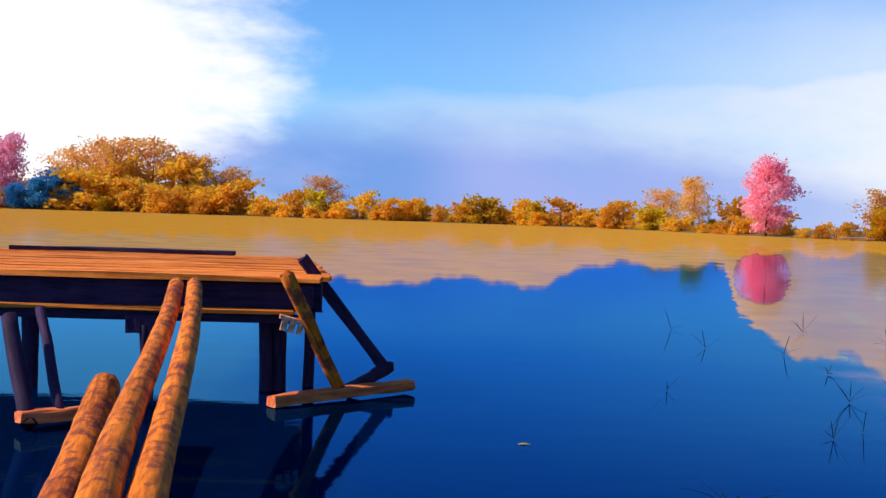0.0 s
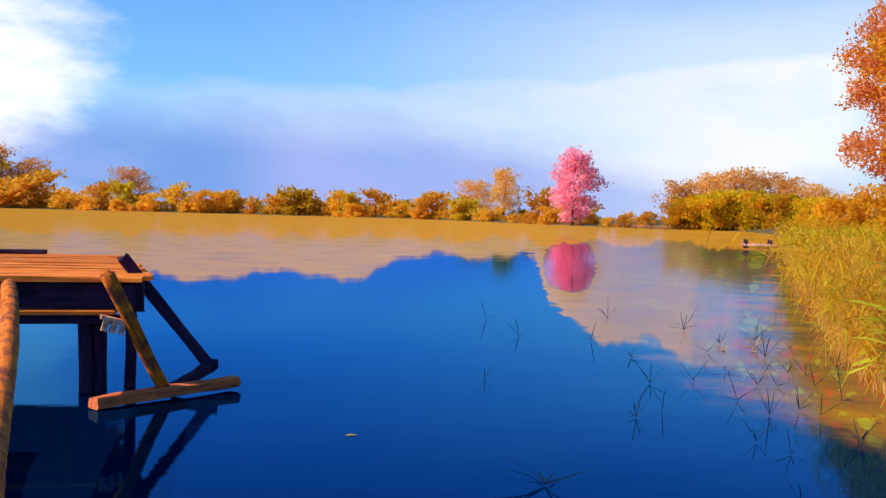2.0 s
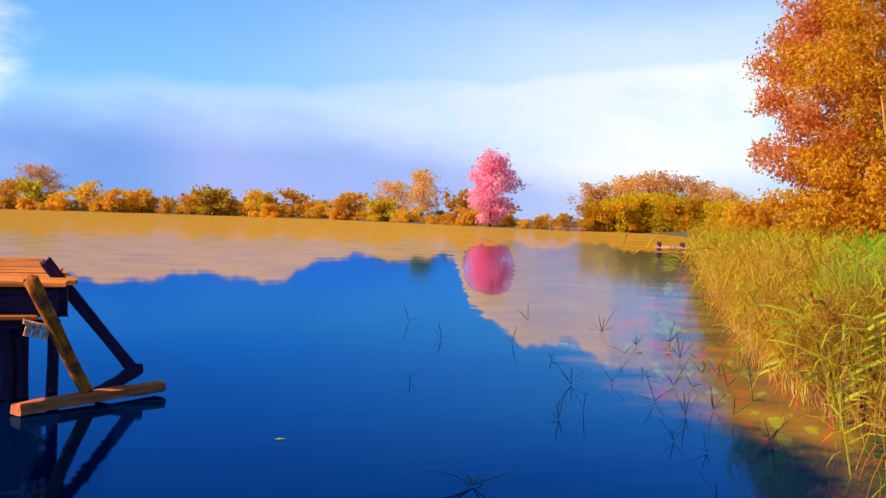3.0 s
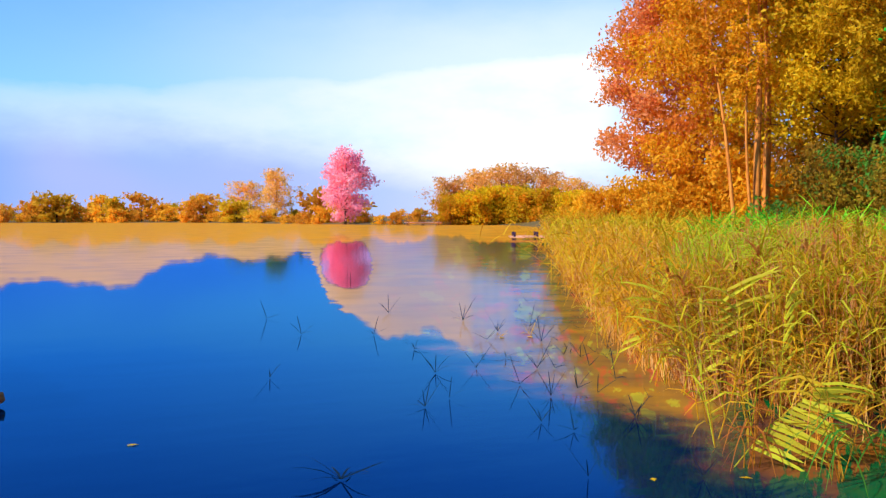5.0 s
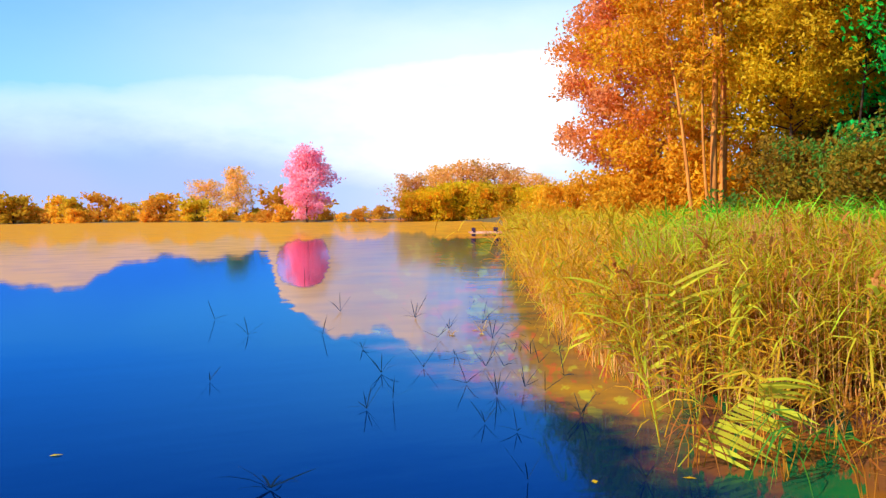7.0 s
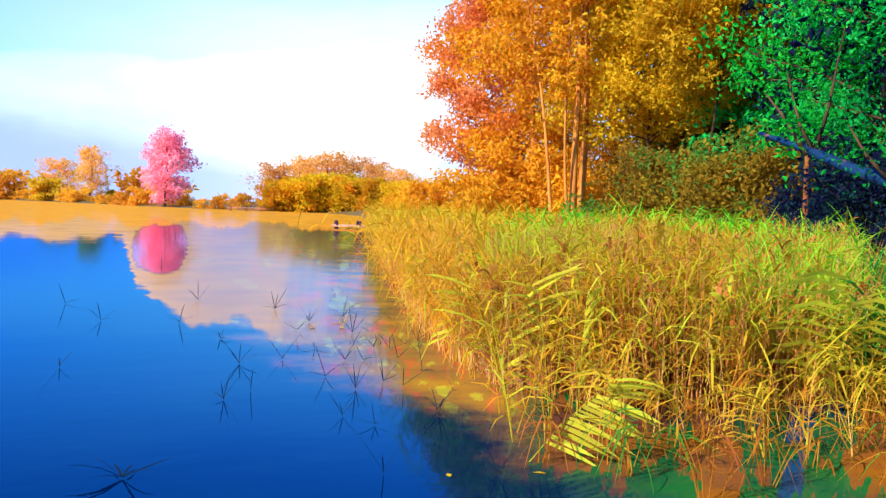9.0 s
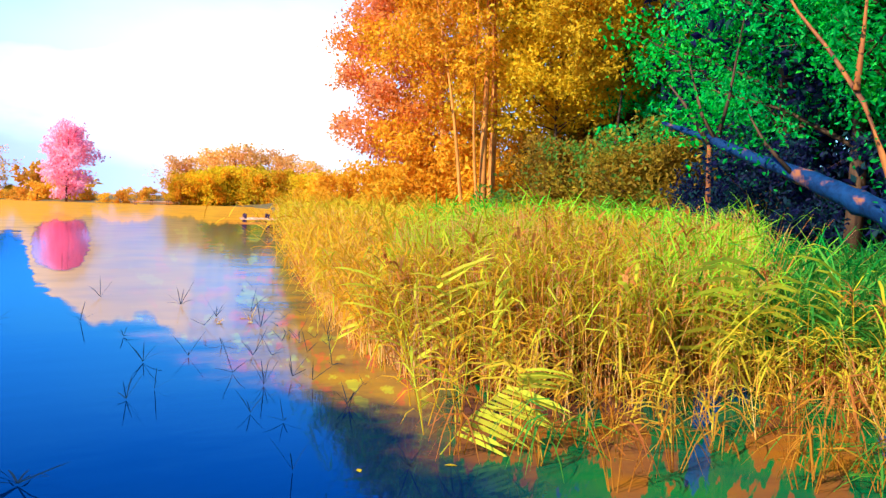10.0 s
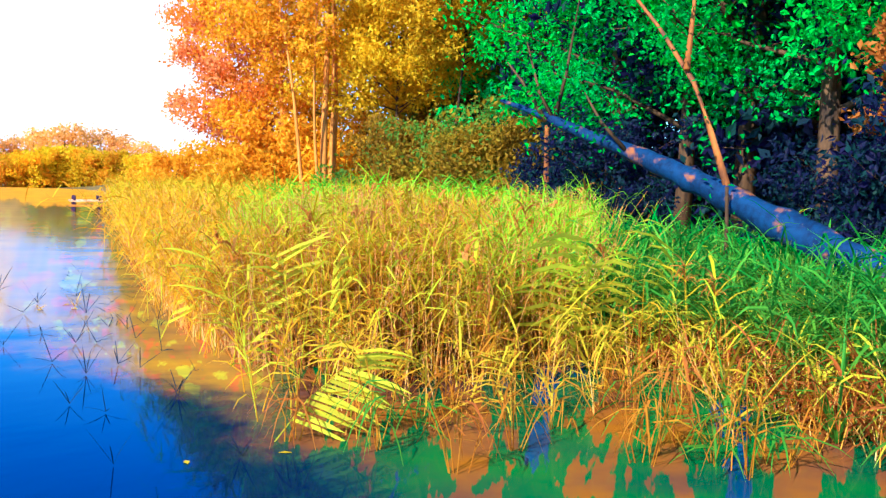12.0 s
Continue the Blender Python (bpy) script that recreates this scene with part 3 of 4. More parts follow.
tagged(lg, "short thick log with a broken end in the water", "log", "gangway logs")


# ---------- trees ----------
def make_tree(name, label, height, spread, seed, leaf, bark, leaves=9000, leaf_size=0.24, bare=0.25, lean=(0.0, 0.0), limbs=26, radius=None, full=1.0, category="tree", twigs=True, folded=False):
    """A trunk with limbs and twigs, and leaves gathered in clumps along the twigs."""
    rng = random.Random(seed)
    nrng = np.random.default_rng(seed)
    tree = thing(name, (0, 0, 0), label, category)
    radius = radius or height * 0.012
    wood = Shape()
    path, rad = [], []
    for i in range(9):
        s = i / 8
        path.append(Vector((lean[0] * s + 0.014 * height * math.sin(s * 6 + seed), lean[1] * s + 0.014 * height * math.cos(s * 4 + seed), s * height * 0.96 - 0.4 * (i == 0))))
        rad.append(radius * (1.25 - 1.1 * s))
    wood.tube(path, rad, 8, 0.06, rng)
    clumps, weights = [], []
    for i in range(limbs):
        s = bare + (1 - bare) * (i + rng.random() * 0.8) / limbs
        s = min(s, 0.985)
        p = path[int(s * 8)].lerp(path[min(8, int(s * 8) + 1)], s * 8 - int(s * 8))
        u = (s - bare) / (1 - bare)
        reach = spread * (0.35 + 0.65 * math.sin(math.pi * min(1, 0.22 + 0.72 * u))) * rng.uniform(0.6, 1.12)
        a = i * 2.4 + rng.uniform(-0.5, 0.5)
        d = Vector((math.cos(a), math.sin(a), rng.uniform(0.15, 0.75)))
        tip = p + d * reach
        mid = p.lerp(tip, 0.5) + Vector((0, 0, rng.uniform(-0.05, 0.1) * reach))
        r = radius * (0.4 - 0.25 * u)
        wood.tube([p, mid, tip], [r, r * 0.6, r * 0.15], 5, 0, None, False)
        for k in range(4):
            q = p.lerp(tip, 0.35 + 0.2 * k)
            e = q + Vector((rng.uniform(-1, 1), rng.uniform(-1, 1), rng.uniform(-0.3, 0.6))) * reach * 0.4
            if twigs:
                wood.tube([q, e], [r * 0.35, r * 0.1], 3, 0, None, False)
            for m in range(3):
                clumps.append(q.lerp(e, 0.3 + 0.35 * m))
                weights.append(rng.uniform(0.3, 1.3))
    clumps = np.array([tuple(c) for c in clumps])
    weights = np.array(weights) / sum(weights)
    pick = nrng.choice(len(clumps), leaves, p=weights)
    offs = np.clip(nrng.normal(size=(leaves, 3)), -1.6, 1.6) * spread * 0.1 * full
    offs[:, 2] *= 0.75
    centres = clumps[pick] + offs
    sizes = leaf_size * nrng.uniform(0.55, 1.35, leaves)
    crown = Shape()
    crown.arrays(*leaf_quads(centres, sizes, nrng, 0.55, 0.35, folded))
    part("trunk", wood, bark, tree, smooth=True)
    part("crown", crown, leaf, tree)
    return tree


def stand(tree, az, dist, z=0.15, turn=0.0, scale=1.0):
    m = Matrix.Translation(polar(az, dist, z)) @ pose(0, 0, 0, 0, 0, turn) @ Matrix.Scale(scale, 4)
    tree.matrix_basis = m
    return tree


def again(tree, az, dist, z=0.15, turn=0.0, scale=1.0, label="", tall=1.0, wide=1.0):
    c = copy_thing(tree, Matrix.Translation(polar(az, dist, z)) @ pose(0, 0, 0, 0, 0, turn))
    c.scale = (scale * wide, scale * wide, scale * tall)
    return tagged(c, label)


# tall group behind the reeds
group = "tall autumn trees behind the reeds"
big = [
    ("tall orange autumn tree with a pale slender trunk", 17.0, 4.4, 11, ORANGE_LEAF, BARK, 39.55, 41.0, (-0.5, 0.0), 0.6),
    ("tall orange autumn tree with a straight pale trunk", 18.5, 4.6, 12, ORANGE_LEAF, BARK, 39.95, 41.5, (-0.6, 0.3), 0.62),
    ("orange autumn tree at the edge of the group", 15.0, 4.4, 13, ORANGE_LEAF, BARK, 36.9, 47.0, (-0.4, 0.0), 0.06),
    ("rounded orange tree with pinkish edge leaves", 12.0, 3.6, 14, SALMON_LEAF, BARK, 34.6, 50.0, (-0.7, 0.0), 0.22),
    ("golden green tree with a spreading crown", 10.5, 4.0, 15, GOLD_LEAF, DARK_BARK, 43.0, 42.0, (0.4, 0.0), 0.42),
    ("golden green tree leaning towards the water", 9.4, 3.6, 16, GOLD_LEAF, DARK_BARK, 46.0, 38.0, (0.5, -0.5), 0.66),
    ("orange autumn tree deep in the group", 15.0, 4.8, 17, ORANGE_LEAF, DARK_BARK, 38.2, 52.0, (0.0, 0.0), 0.04),
    ("orange autumn tree deep in the group", 15.5, 4.6, 19, GOLD_LEAF, DARK_BARK, 41.2, 49.0, (0.0, 0.0), 0.04),
    ("shaded brown leaved tree deep in the wood", 8.0, 4.4, 20, BROWN_LEAF, DARK_BARK, 44.5, 50.0, (0.0, 0.0), 0.02),
    ("shaded brown leaved tree deep in the wood", 7.6, 4.4, 22, MIXED_LEAF, DARK_BARK, 48.6, 46.0, (0.0, 0.0), 0.02),
]
for label, h, sp, seed, leaf, bark, az, d, lean, bare in big:
    t = make_tree("autumn_tree", label, h, sp, seed, leaf, bark, 25000, 0.2, bare, lean, 38, h * 0.0078)
    tagged(stand(t, az, d), group=group)
slim = make_tree("slender_tree", "thin pale trunk among the tall autumn trees", 13.0, 1.8, 18, ORANGE_LEAF, BARK, 2200, 0.2, 0.5, (-1.5, 1.2), 14, 0.075)
stand(slim, 38.5, 40.5)
again(slim, 39.2, 41.0, turn=70, scale=0.9)

# understorey between trunks and reeds
shrub_o = make_tree("shrub", "low orange shrub behind the reeds", 3.4, 2.6, 31, ORANGE_LEAF, DARK_BARK, 4200, 0.26, 0.05, (0, 0), 18, 0.05, 1.25, "shrub")
stand(shrub_o, 30.5, 58, scale=0.7)
shrub_y = make_tree("shrub", "low brown and green shrub behind the reeds", 3.0, 2.5, 32, MIXED_LEAF, DARK_BARK, 7000, 0.17, 0.05, (0, 0), 18, 0.05, 1.25, "shrub")
stand(shrub_y, 43.4, 40, 0.1, 0.0, 0.6)
rs = random.Random(5)
for k, az in enumerate([31.5, 32.6, 33.8, 35.0, 36.2, 37.4, 38.6, 39.8, 41.0, 29.6]):
    again(shrub_o, az, 44 + rs.uniform(-2, 6) if az > 31 else 66, 0.1, rs.uniform(0, 360), rs.uniform(0.75, 1.15) * (0.62 if az < 34.5 else 1.0))
for k, az in enumerate([43.6, 45.2, 46.6, 48.0, 49.4]):
    again(shrub_y, az, 34 - k * 1.2, 0.1, rs.uniform(0, 360), rs.uniform(0.8, 1.05))

# shaded green wood on the near bank
wood_a = make_tree("green_tree", "dark green tree in the shade of the bank wood", 14.0, 4.2, 41, GREEN_LEAF, DARK_BARK, 22000, 0.145, 0.2, (0.3, 0), 40, 0.2, folded=True)
stand(wood_a, 55.0, 28)
wood_b = make_tree("green_tree", "tall green tree deep in the bank wood", 14.0, 4.4, 42, GREEN_LEAF, DARK_BARK, 13000, 0.24, 0.2, (0.2, 0.1), 36, 0.2)
stand(wood_b, 51.5, 40)
for az, d, turn, sc in [(58.5, 25, 140, 0.95), (62, 23, 200, 1.05), (66, 20.5, 290, 0.95), (71, 18, 20, 1.0), (76, 16, 100, 0.9), (56, 38, 30, 1.25), (61, 34, 250, 1.2), (67, 30, 10, 1.2), (74, 26, 80, 1.2), (82, 14, 40, 1.0)]:
    again(wood_b if d > 25.5 else wood_a, az, d, 0.3, turn, sc)
shade = make_tree("shade_tree", "dense tree deep in the wood, shade put in its leaf colour", 11.0, 4.6, 43, SHADE_LEAF, DARK_BARK, 9000, 0.36, 0.02, (0, 0), 34, 0.2, 1.3)
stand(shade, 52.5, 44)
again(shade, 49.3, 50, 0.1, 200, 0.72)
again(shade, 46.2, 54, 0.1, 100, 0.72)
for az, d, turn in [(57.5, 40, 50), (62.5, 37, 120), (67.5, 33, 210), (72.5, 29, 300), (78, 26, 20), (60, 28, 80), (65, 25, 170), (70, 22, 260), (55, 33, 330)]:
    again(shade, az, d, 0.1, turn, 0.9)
shrub_g = make_tree("shrub", "shrub on the bank, shade put in its leaf colour", 2.2, 1.7, 33, SHADE_LEAF, DARK_BARK, 6000, 0.12, 0.05, (0, 0), 16, 0.04, 1.25, "shrub")
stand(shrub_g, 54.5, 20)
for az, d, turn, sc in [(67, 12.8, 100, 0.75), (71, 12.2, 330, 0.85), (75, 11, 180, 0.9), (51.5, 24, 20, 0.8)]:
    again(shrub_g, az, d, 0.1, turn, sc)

young = make_tree("young_tree", "young orange leaved tree on the shaded bank", 3.3, 0.8, 35, RUST_LEAF, RUST_BARK, 2200, 0.1, 0.6, (-0.2, 0.1), 12, 0.04, 1.3)
stand(young, 70.3, 12.6)

# ---------- far shore ----------
far_a = make_tree("far_tree", "small orange autumn tree on the far shore", 7.0, 4.2, 51, FAR_LEAF, DARK_BARK, 820, 1.0, 0.05, (0, 0), 12, 0.15, 1.6, twigs=False)
far_b = make_tree("far_tree", "broad orange tree on the far shore", 6.0, 4.2, 52, FAR_LEAF, DARK_BARK, 820, 1.0, 0.05, (0, 0), 12, 0.15, 1.6, twigs=False)
far_c = make_tree("far_tree", "small olive tree on the far shore", 6.5, 4.0, 53, FAR_OLIVE, DARK_BARK, 820, 1.0, 0.05, (0, 0), 12, 0.15, 1.6, twigs=False)
far = [far_a, far_b, far_c]
for k, t in enumerate(far):
    stand(t, -3 + 4 * k, float(shore(-3 + 4 * k)) + 8)
az = -46.0
k = 0
rf = random.Random(8)
while az < 21.5:
    d = float(shore(az)) + rf.uniform(5, 22)
    sc = rf.choice((0.42, 0.52, 0.6, 0.68, 0.8, 1.15)) * rf.uniform(0.85, 1.15) * (d / 330.0) ** 0.55
    if -20 < az < -11:
        sc *= 1.9
    again(far[rf.randrange(3)] if rf.random() < 0.4 else far_a, az, d, -0.7, rf.uniform(0, 360), sc, wide=rf.uniform(1.0, 1.5))
    az += math.degrees((2.4 + 2.4 * sc) / d) * rf.uniform(0.5, 1.0)
az = -46.0
while az < 21.5:
    d = float(shore(az)) + rf.uniform(30, 60)
    again(far[rf.choice((0, 1, 0, 1, 2))], az, d, -0.4, rf.uniform(0, 360), rf.choice((0.6, 0.72, 0.85, 1.0, 1.4)) * (d / 330.0) ** 0.6 * (1.9 if -19 < az < -11.5 else 1.0))
    az += math.degrees(6.5 / d) * rf.uniform(0.6, 1.4)
hazy = make_tree("far_tree", "tall pale orange tree behind the shore belt", 12.5, 5.2, 54, PALE_LEAF, DARK_BARK, 4200, 0.55, 0.12, (0.3, 0), 26, 0.16, 1.5, twigs=False)
stand(hazy, 13.4, 262)
for az, d, sc in [(11.9, 285, 0.85), (22.9, 225, 0.75), (24.3, 235, 0.9), (25.7, 228, 0.97), (27.0, 232, 0.92), (28.4, 222, 0.82), (29.8, 215, 0.7)]:
    again(hazy, az, d, -0.3, az * 37, sc, wide=1.35)
for az, d, sc in [(-19.4, 452, 2.0), (-17.6, 448, 2.3), (-15.6, 455, 2.35), (-13.4, 450, 1.9), (-11.6, 446, 1.5), (-6.6, 430, 1.3)]:
    again(hazy, az, d, -0.3, az * 41, sc, "tall hazy orange tree on the far bank", wide=1.3)
pink = make_tree("pink_tree", "bright pink foliage tree standing above the far shore", 13.5, 4.6, 61, PINK_LEAF, DARK_BARK, 7000, 0.6, 0.06, (0.2, 0), 34, 0.2, 1.7)
stand(pink, 17.2, 196)
again(pink, -22.9, 440, -0.5, 120, 2.1, "pink foliage tree beyond the far bank")
mist = make_tree("far_tree", "tree on the far bank, blue haze put in its leaf colour", 12.0, 5.0, 63, MIST_LEAF, DARK_BARK, 2600, 0.9, 0.08, (0.2, 0), 22, 0.16, 1.6, twigs=False)
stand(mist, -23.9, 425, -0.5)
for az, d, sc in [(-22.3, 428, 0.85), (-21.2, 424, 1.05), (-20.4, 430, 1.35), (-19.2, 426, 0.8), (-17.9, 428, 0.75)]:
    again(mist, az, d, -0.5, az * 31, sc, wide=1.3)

# willow thicket on the point
willow = make_tree("willow", "round olive and orange willow on the point", 5.6, 4.0, 71, OLIVE_LEAF, BARK, 5000, 0.5, 0.05, (0, 0), 22, 0.16, 1.25)
stand(willow, 24.2, 170, -0.7)
for az, d, turn, sc in [(22.9, 171, 40, 0.75), (25.4, 172, 120, 1.05), (26.6, 170, 200, 1.0), (27.8, 166, 300, 0.95), (28.9, 160, 70, 0.95), (29.8, 150, 10, 0.85), (23.6, 174, 220, 0.95), (26.0, 178, 20, 1.1)]:
    again(willow, az, d, -0.7, turn, sc * 1.08)


# ---------- reeds ----------
EDGE_AZ = [27.9, 28.4, 29.0, 30.5, 32, 34.5, 37, 40, 42, 46, 50.6, 56, 60, 69, 78, 90]
EDGE_D = [160, 50, 25.0, 15.5, 11.6, 10.0, 9.1, 8.8, 8.6, 8.9, 9.3, 9.6, 8.6, 6.9, 5.6, 4.2]


def reed_bed(name, label, count, az0, az1, back, leaf, seed, tall=(0.95, 1.6), per=4, power=1.5, leaf_len=0.36, leaf_wide=0.017, extra=0.0, stem=REED_STEM, plumes=0.0):
    rng = np.random.default_rng(seed)
    az = rng.uniform(az0, az1, count)
    front = np.interp(az, EDGE_AZ, EDGE_D) + extra
    s = rng.random(count) ** power
    edge_wobble = np.array([1.2 * noise.noise(Vector((a * 0.4, seed, 0))) + 0.9 * noise.noise(Vector((a * 1.7, seed, 4))) for a in az]) - rng.exponential(0.35, count) * (s < 0.25)
    end = np.minimum(np.interp(az, SHORE_AZ, SHORE_D) + 2.0, front + back)
    dist = front * (1 + 0.05 * edge_wobble) + s * np.maximum(1.0, end - front)
    a = np.radians(az)
    dist = dist * REACH
    roots = np.stack([np.sin(a) * dist, np.cos(a) * dist, np.full(count, -0.15)], 1)
    h = rng.uniform(*tall, count) * (0.75 + 0.25 * np.clip((dist / REACH - front) / 1.5, 0, 1)) * (0.9 + 0.2 * np.array([noise.noise(Vector(p) * 0.5) for p in roots]))
    slack = np.where(rng.random(count) < 0.22, 0.42, 0.1)
    lean = rng.normal(size=(count, 2)) * (slack * h)[:, None]
    tips = roots + np.stack([lean[:, 0], lean[:, 1], h + 0.15], 1)
    far_off = np.clip(dist / 14.0, 1, 4)
    bed = thing(name, (0, 0, 0), label, "reeds", kind="stuff")
    st = Shape()
    bow = np.concatenate([rng.normal(size=(count, 2)) * 0.03, np.zeros((count, 1))], 1)
    st.arrays(*stems(roots, tips, 0.005 * far_off, bow))
    part("stems", st, stem, bed, "dry orange reed stems", "stuff")
    lf = Shape()
    n = count * per
    own = np.repeat(np.arange(count), per)
    up = rng.uniform(0.5, 1.0, n)
    r = roots[own] + (tips - roots)[own] * up[:, None]
    L = leaf_len * rng.uniform(0.5, 1.3, n) * far_off[own] ** 0.25
    lf.arrays(*blades(r, rng.uniform(0, 2 * math.pi, n), L, leaf_wide * rng.uniform(0.6, 1.3, n) * far_off[own] ** 0.65, rng.uniform(0.3, 1.5, n), rng.uniform(0.2, 1.5, n), rng))
    part("leaves", lf, leaf, bed, "yellow green reed leaves", "stuff")
    if plumes:
        heads = np.repeat(np.flatnonzero(rng.random(count) < plumes), 6)
        k = len(heads)
        top = tips[heads] - np.array([0, 0, 1.0]) * rng.uniform(0.0, 0.12, k)[:, None]
        pl = Shape()
        pl.arrays(*blades(top, rng.uniform(0, 6.283, k), 0.15 * rng.uniform(0.6, 1.3, k) * np.sqrt(far_off[heads]), 0.03 * far_off[heads], rng.uniform(0.8, 2.0, k), rng.uniform(0.6, 1.6, k), rng))
        part("plumes", pl, PLUME, bed, "rust brown reed plumes", "stuff")
    return bed


reed_bed("reeds", "dense yellow green reeds with orange stems in shallow water", 8600, 35.0, 49, 5.0, REED_LEAF, 101, leaf_len=0.3, leaf_wide=0.0125, plumes=0.012)
reed_bed("reeds", "dense lime green reeds where the bank shade begins", 2700, 48.5, 54, 5.0, REED_LIME, 109, leaf_len=0.3, leaf_wide=0.0125, plumes=0.02)
reed_bed("reeds", "orange reeds along the receding water edge", 3300, 28.1, 36.5, 12.0, REED_ORANGE, 102, (1.0, 1.5))
reed_bed("reeds", "tall orange reeds before the willow point", 3200, 28.2, 38, 26.0, REED_ORANGE, 106, (1.2, 1.55), 5, 0.8, 0.42, 0.022, 3.0)
reed_bed("reeds", "tall golden reeds filling the bay to the trees", 3500, 36.5, 50, 26.0, REED_LIME, 103, (1.2, 1.55), 5, 0.8, 0.42, 0.022, 3.0, plumes=0.05)
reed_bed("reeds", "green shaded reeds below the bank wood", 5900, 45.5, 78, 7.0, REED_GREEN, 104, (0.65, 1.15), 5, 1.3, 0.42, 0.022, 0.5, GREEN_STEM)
reed_bed("reeds", "mixed yellow and rust reeds at the bank foot", 900, 56, 78, 2.0, RUST_LEAF, 105, (0.25, 0.7), 5, 1.3, 0.3, 0.016, -0.25)
reed_bed("reeds", "sparse bright yellow green sedge on the bank edge", 420, 56, 78, 2.5, REED_BRIGHT, 107, (0.3, 0.85), 6, 1.2, 0.34, 0.018, -0.1)


reed_bed("reeds", "sparse thin reeds standing out in the open water", 120, 40, 63, 2.4, REED_LEAF, 108, (0.3, 0.85), 5, 0.9, 0.34, 0.016, -2.3)


def hero_reed(root, path, leaf_specs, leaf_mat, label, turned=(-0.7, 0.7), plume=0.0):
    """One bent reed: a stem along a path and long single leaves."""
    reed = thing("reed", root, label, "reed", "bent reeds over the water")
    st = Shape()
    st.tube([Vector(p) for p in path], [0.0045 - 0.003 * i / (len(path) - 1) for i in range(len(path))], 5)
    part("stem", st, leaf_mat, reed)
    rng = np.random.default_rng(len(leaf_specs))
    for s, head, length, width, rise, sag in leaf_specs:
        x = s * (len(path) - 1)
        i = min(int(x), len(path) - 2)
        p = Vector(path[i]).lerp(Vector(path[i + 1]), x - i)
        lf = Shape()
        lf.arrays(*blades(np.array([tuple(p)]), np.array([radians(head)]), np.array([length]), np.array([width]), np.array([rise]), np.array([sag]), rng, turned))
        part("leaf", lf, leaf_mat, reed)
    if plume:
        k = 26
        top = np.array([tuple(path[-1])] * k) - np.outer(rng.uniform(0, 0.7, k) * plume, (0.0, 0.0, 1.0))
        pl = Shape()
        pl.arrays(*blades(top, rng.uniform(0, 6.283, k), plume * rng.uniform(0.4, 0.8, k), np.full(k, plume * 0.07), rng.uniform(0.6, 1.6, k), rng.uniform(0.8, 2.0, k), rng))
        part("plume", pl, PLUME, reed, "rust brown plume")
    return reed


# bent reeds that hang out over the water (headings run in degrees from east)
def fan(az0, d0, z0, az1, d1, z1, label, count, length, head, mat, sag=0.55, rise=0.15, width=0.03, seed=1, along_from=0.3, swing=14, turned=(-0.7, 0.7), plume=0.0):
    a, c = polar(az0, d0, z0), polar(az1, d1, z1)
    mid = (a + c) / 2 + Vector((0, 0, 0.05))
    rel = [Vector((0, 0, 0)), mid - a, c - a]
    r = random.Random(seed)
    specs = []
    for k in range(count):
        s = along_from + (1 - along_from) * k / max(1, count - 1)
        specs.append((min(s, 0.999), head + r.uniform(-swing, swing), length * r.uniform(0.75, 1.15), width * r.uniform(0.7, 1.2), rise + r.uniform(-0.1, 0.1), sag + r.uniform(-0.15, 0.15)))
    return hero_reed(a, rel, specs, mat, label, turned, plume)


fan(37.6, 6.3, -0.04, 41.4, 6.5, 0.41, "bent reed with a fan of long yellow leaves over the water", 12, 0.4, -44, REED_BRIGHT, 0.1, -0.3, 0.034, 3, 0.3, 8, (1.2, 2.6))
fan(41.7, 6.7, -0.1, 42.0, 6.6, 0.5, "thin reed with long pale leaves at its tip", 5, 0.42, -8, REED_BRIGHT, 0.25, 0.1, 0.034, 41, 0.75, 16, (1.0, 2.2))
fan(43.7, 6.1, -0.1, 42.4, 6.6, 0.5, "thin reed rising from the water with drooping yellow leaves", 5, 0.4, 120, REED_LEAF, 0.7, 0.5, 0.03, 4)
fan(38.9, 7.4, -0.1, 38.0, 7.8, 0.95, "leaning reed tuft with yellow green leaves", 9, 0.4, 150, REED_BRIGHT, 0.6, 0.8, 0.03, 5)
fan(40.2, 7.6, -0.1, 40.6, 8.0, 0.95, "leaning reed tuft with yellow green leaves", 9, 0.42, 20, REED_BRIGHT, 0.6, 0.8, 0.03, 6)
fan(36.5, 8.4, -0.1, 34.2, 8.8, 0.9, "reed with broad pale leaves leaning over open water", 7, 0.5, 160, REED_BRIGHT, 0.4, 0.6, 0.04, 7)
fan(46.4, 6.6, -0.1, 49.3, 7.8, 0.45, "pale bent stalk leaning over the water", 5, 0.4, -20, REED_LEAF, 0.8, 0.3, 0.03, 8)
fan(50.4, 6.4, -0.1, 50.0, 6.7, 0.5, "thin reed rising from the water with drooping yellow leaves", 6, 0.45, 140, REED_LEAF, 0.8, 0.5, 0.03, 9)
fan(53.0, 8.4, -0.1, 54.2, 8.6, 1.0, "tall bright green reed with long leaves", 9, 0.5, 200, REED_BRIGHT, 0.7, 0.9, 0.04, 10)
fan(58.6, 6.6, -0.1, 58.7, 6.8, 0.55, "rust coloured dead reed tuft in the shallows", 16, 0.4, 250, RUST_LEAF, 1.6, 0.9, 0.014, 11, 0.6, 120)
fan(65.6, 7.4, -0.05, 67.5, 7.6, 0.72, "leaning yellow stalk on the bank edge", 6, 0.35, 180, REED_BRIGHT, 0.5, 0.3, 0.03, 12)
fan(55.0, 8.9, -0.1, 54.6, 9.0, 1.1, "tall reed with a rust brown plume", 7, 0.5, 170, REED_GREEN, 0.5, 0.9, 0.03, 13, plume=0.2)
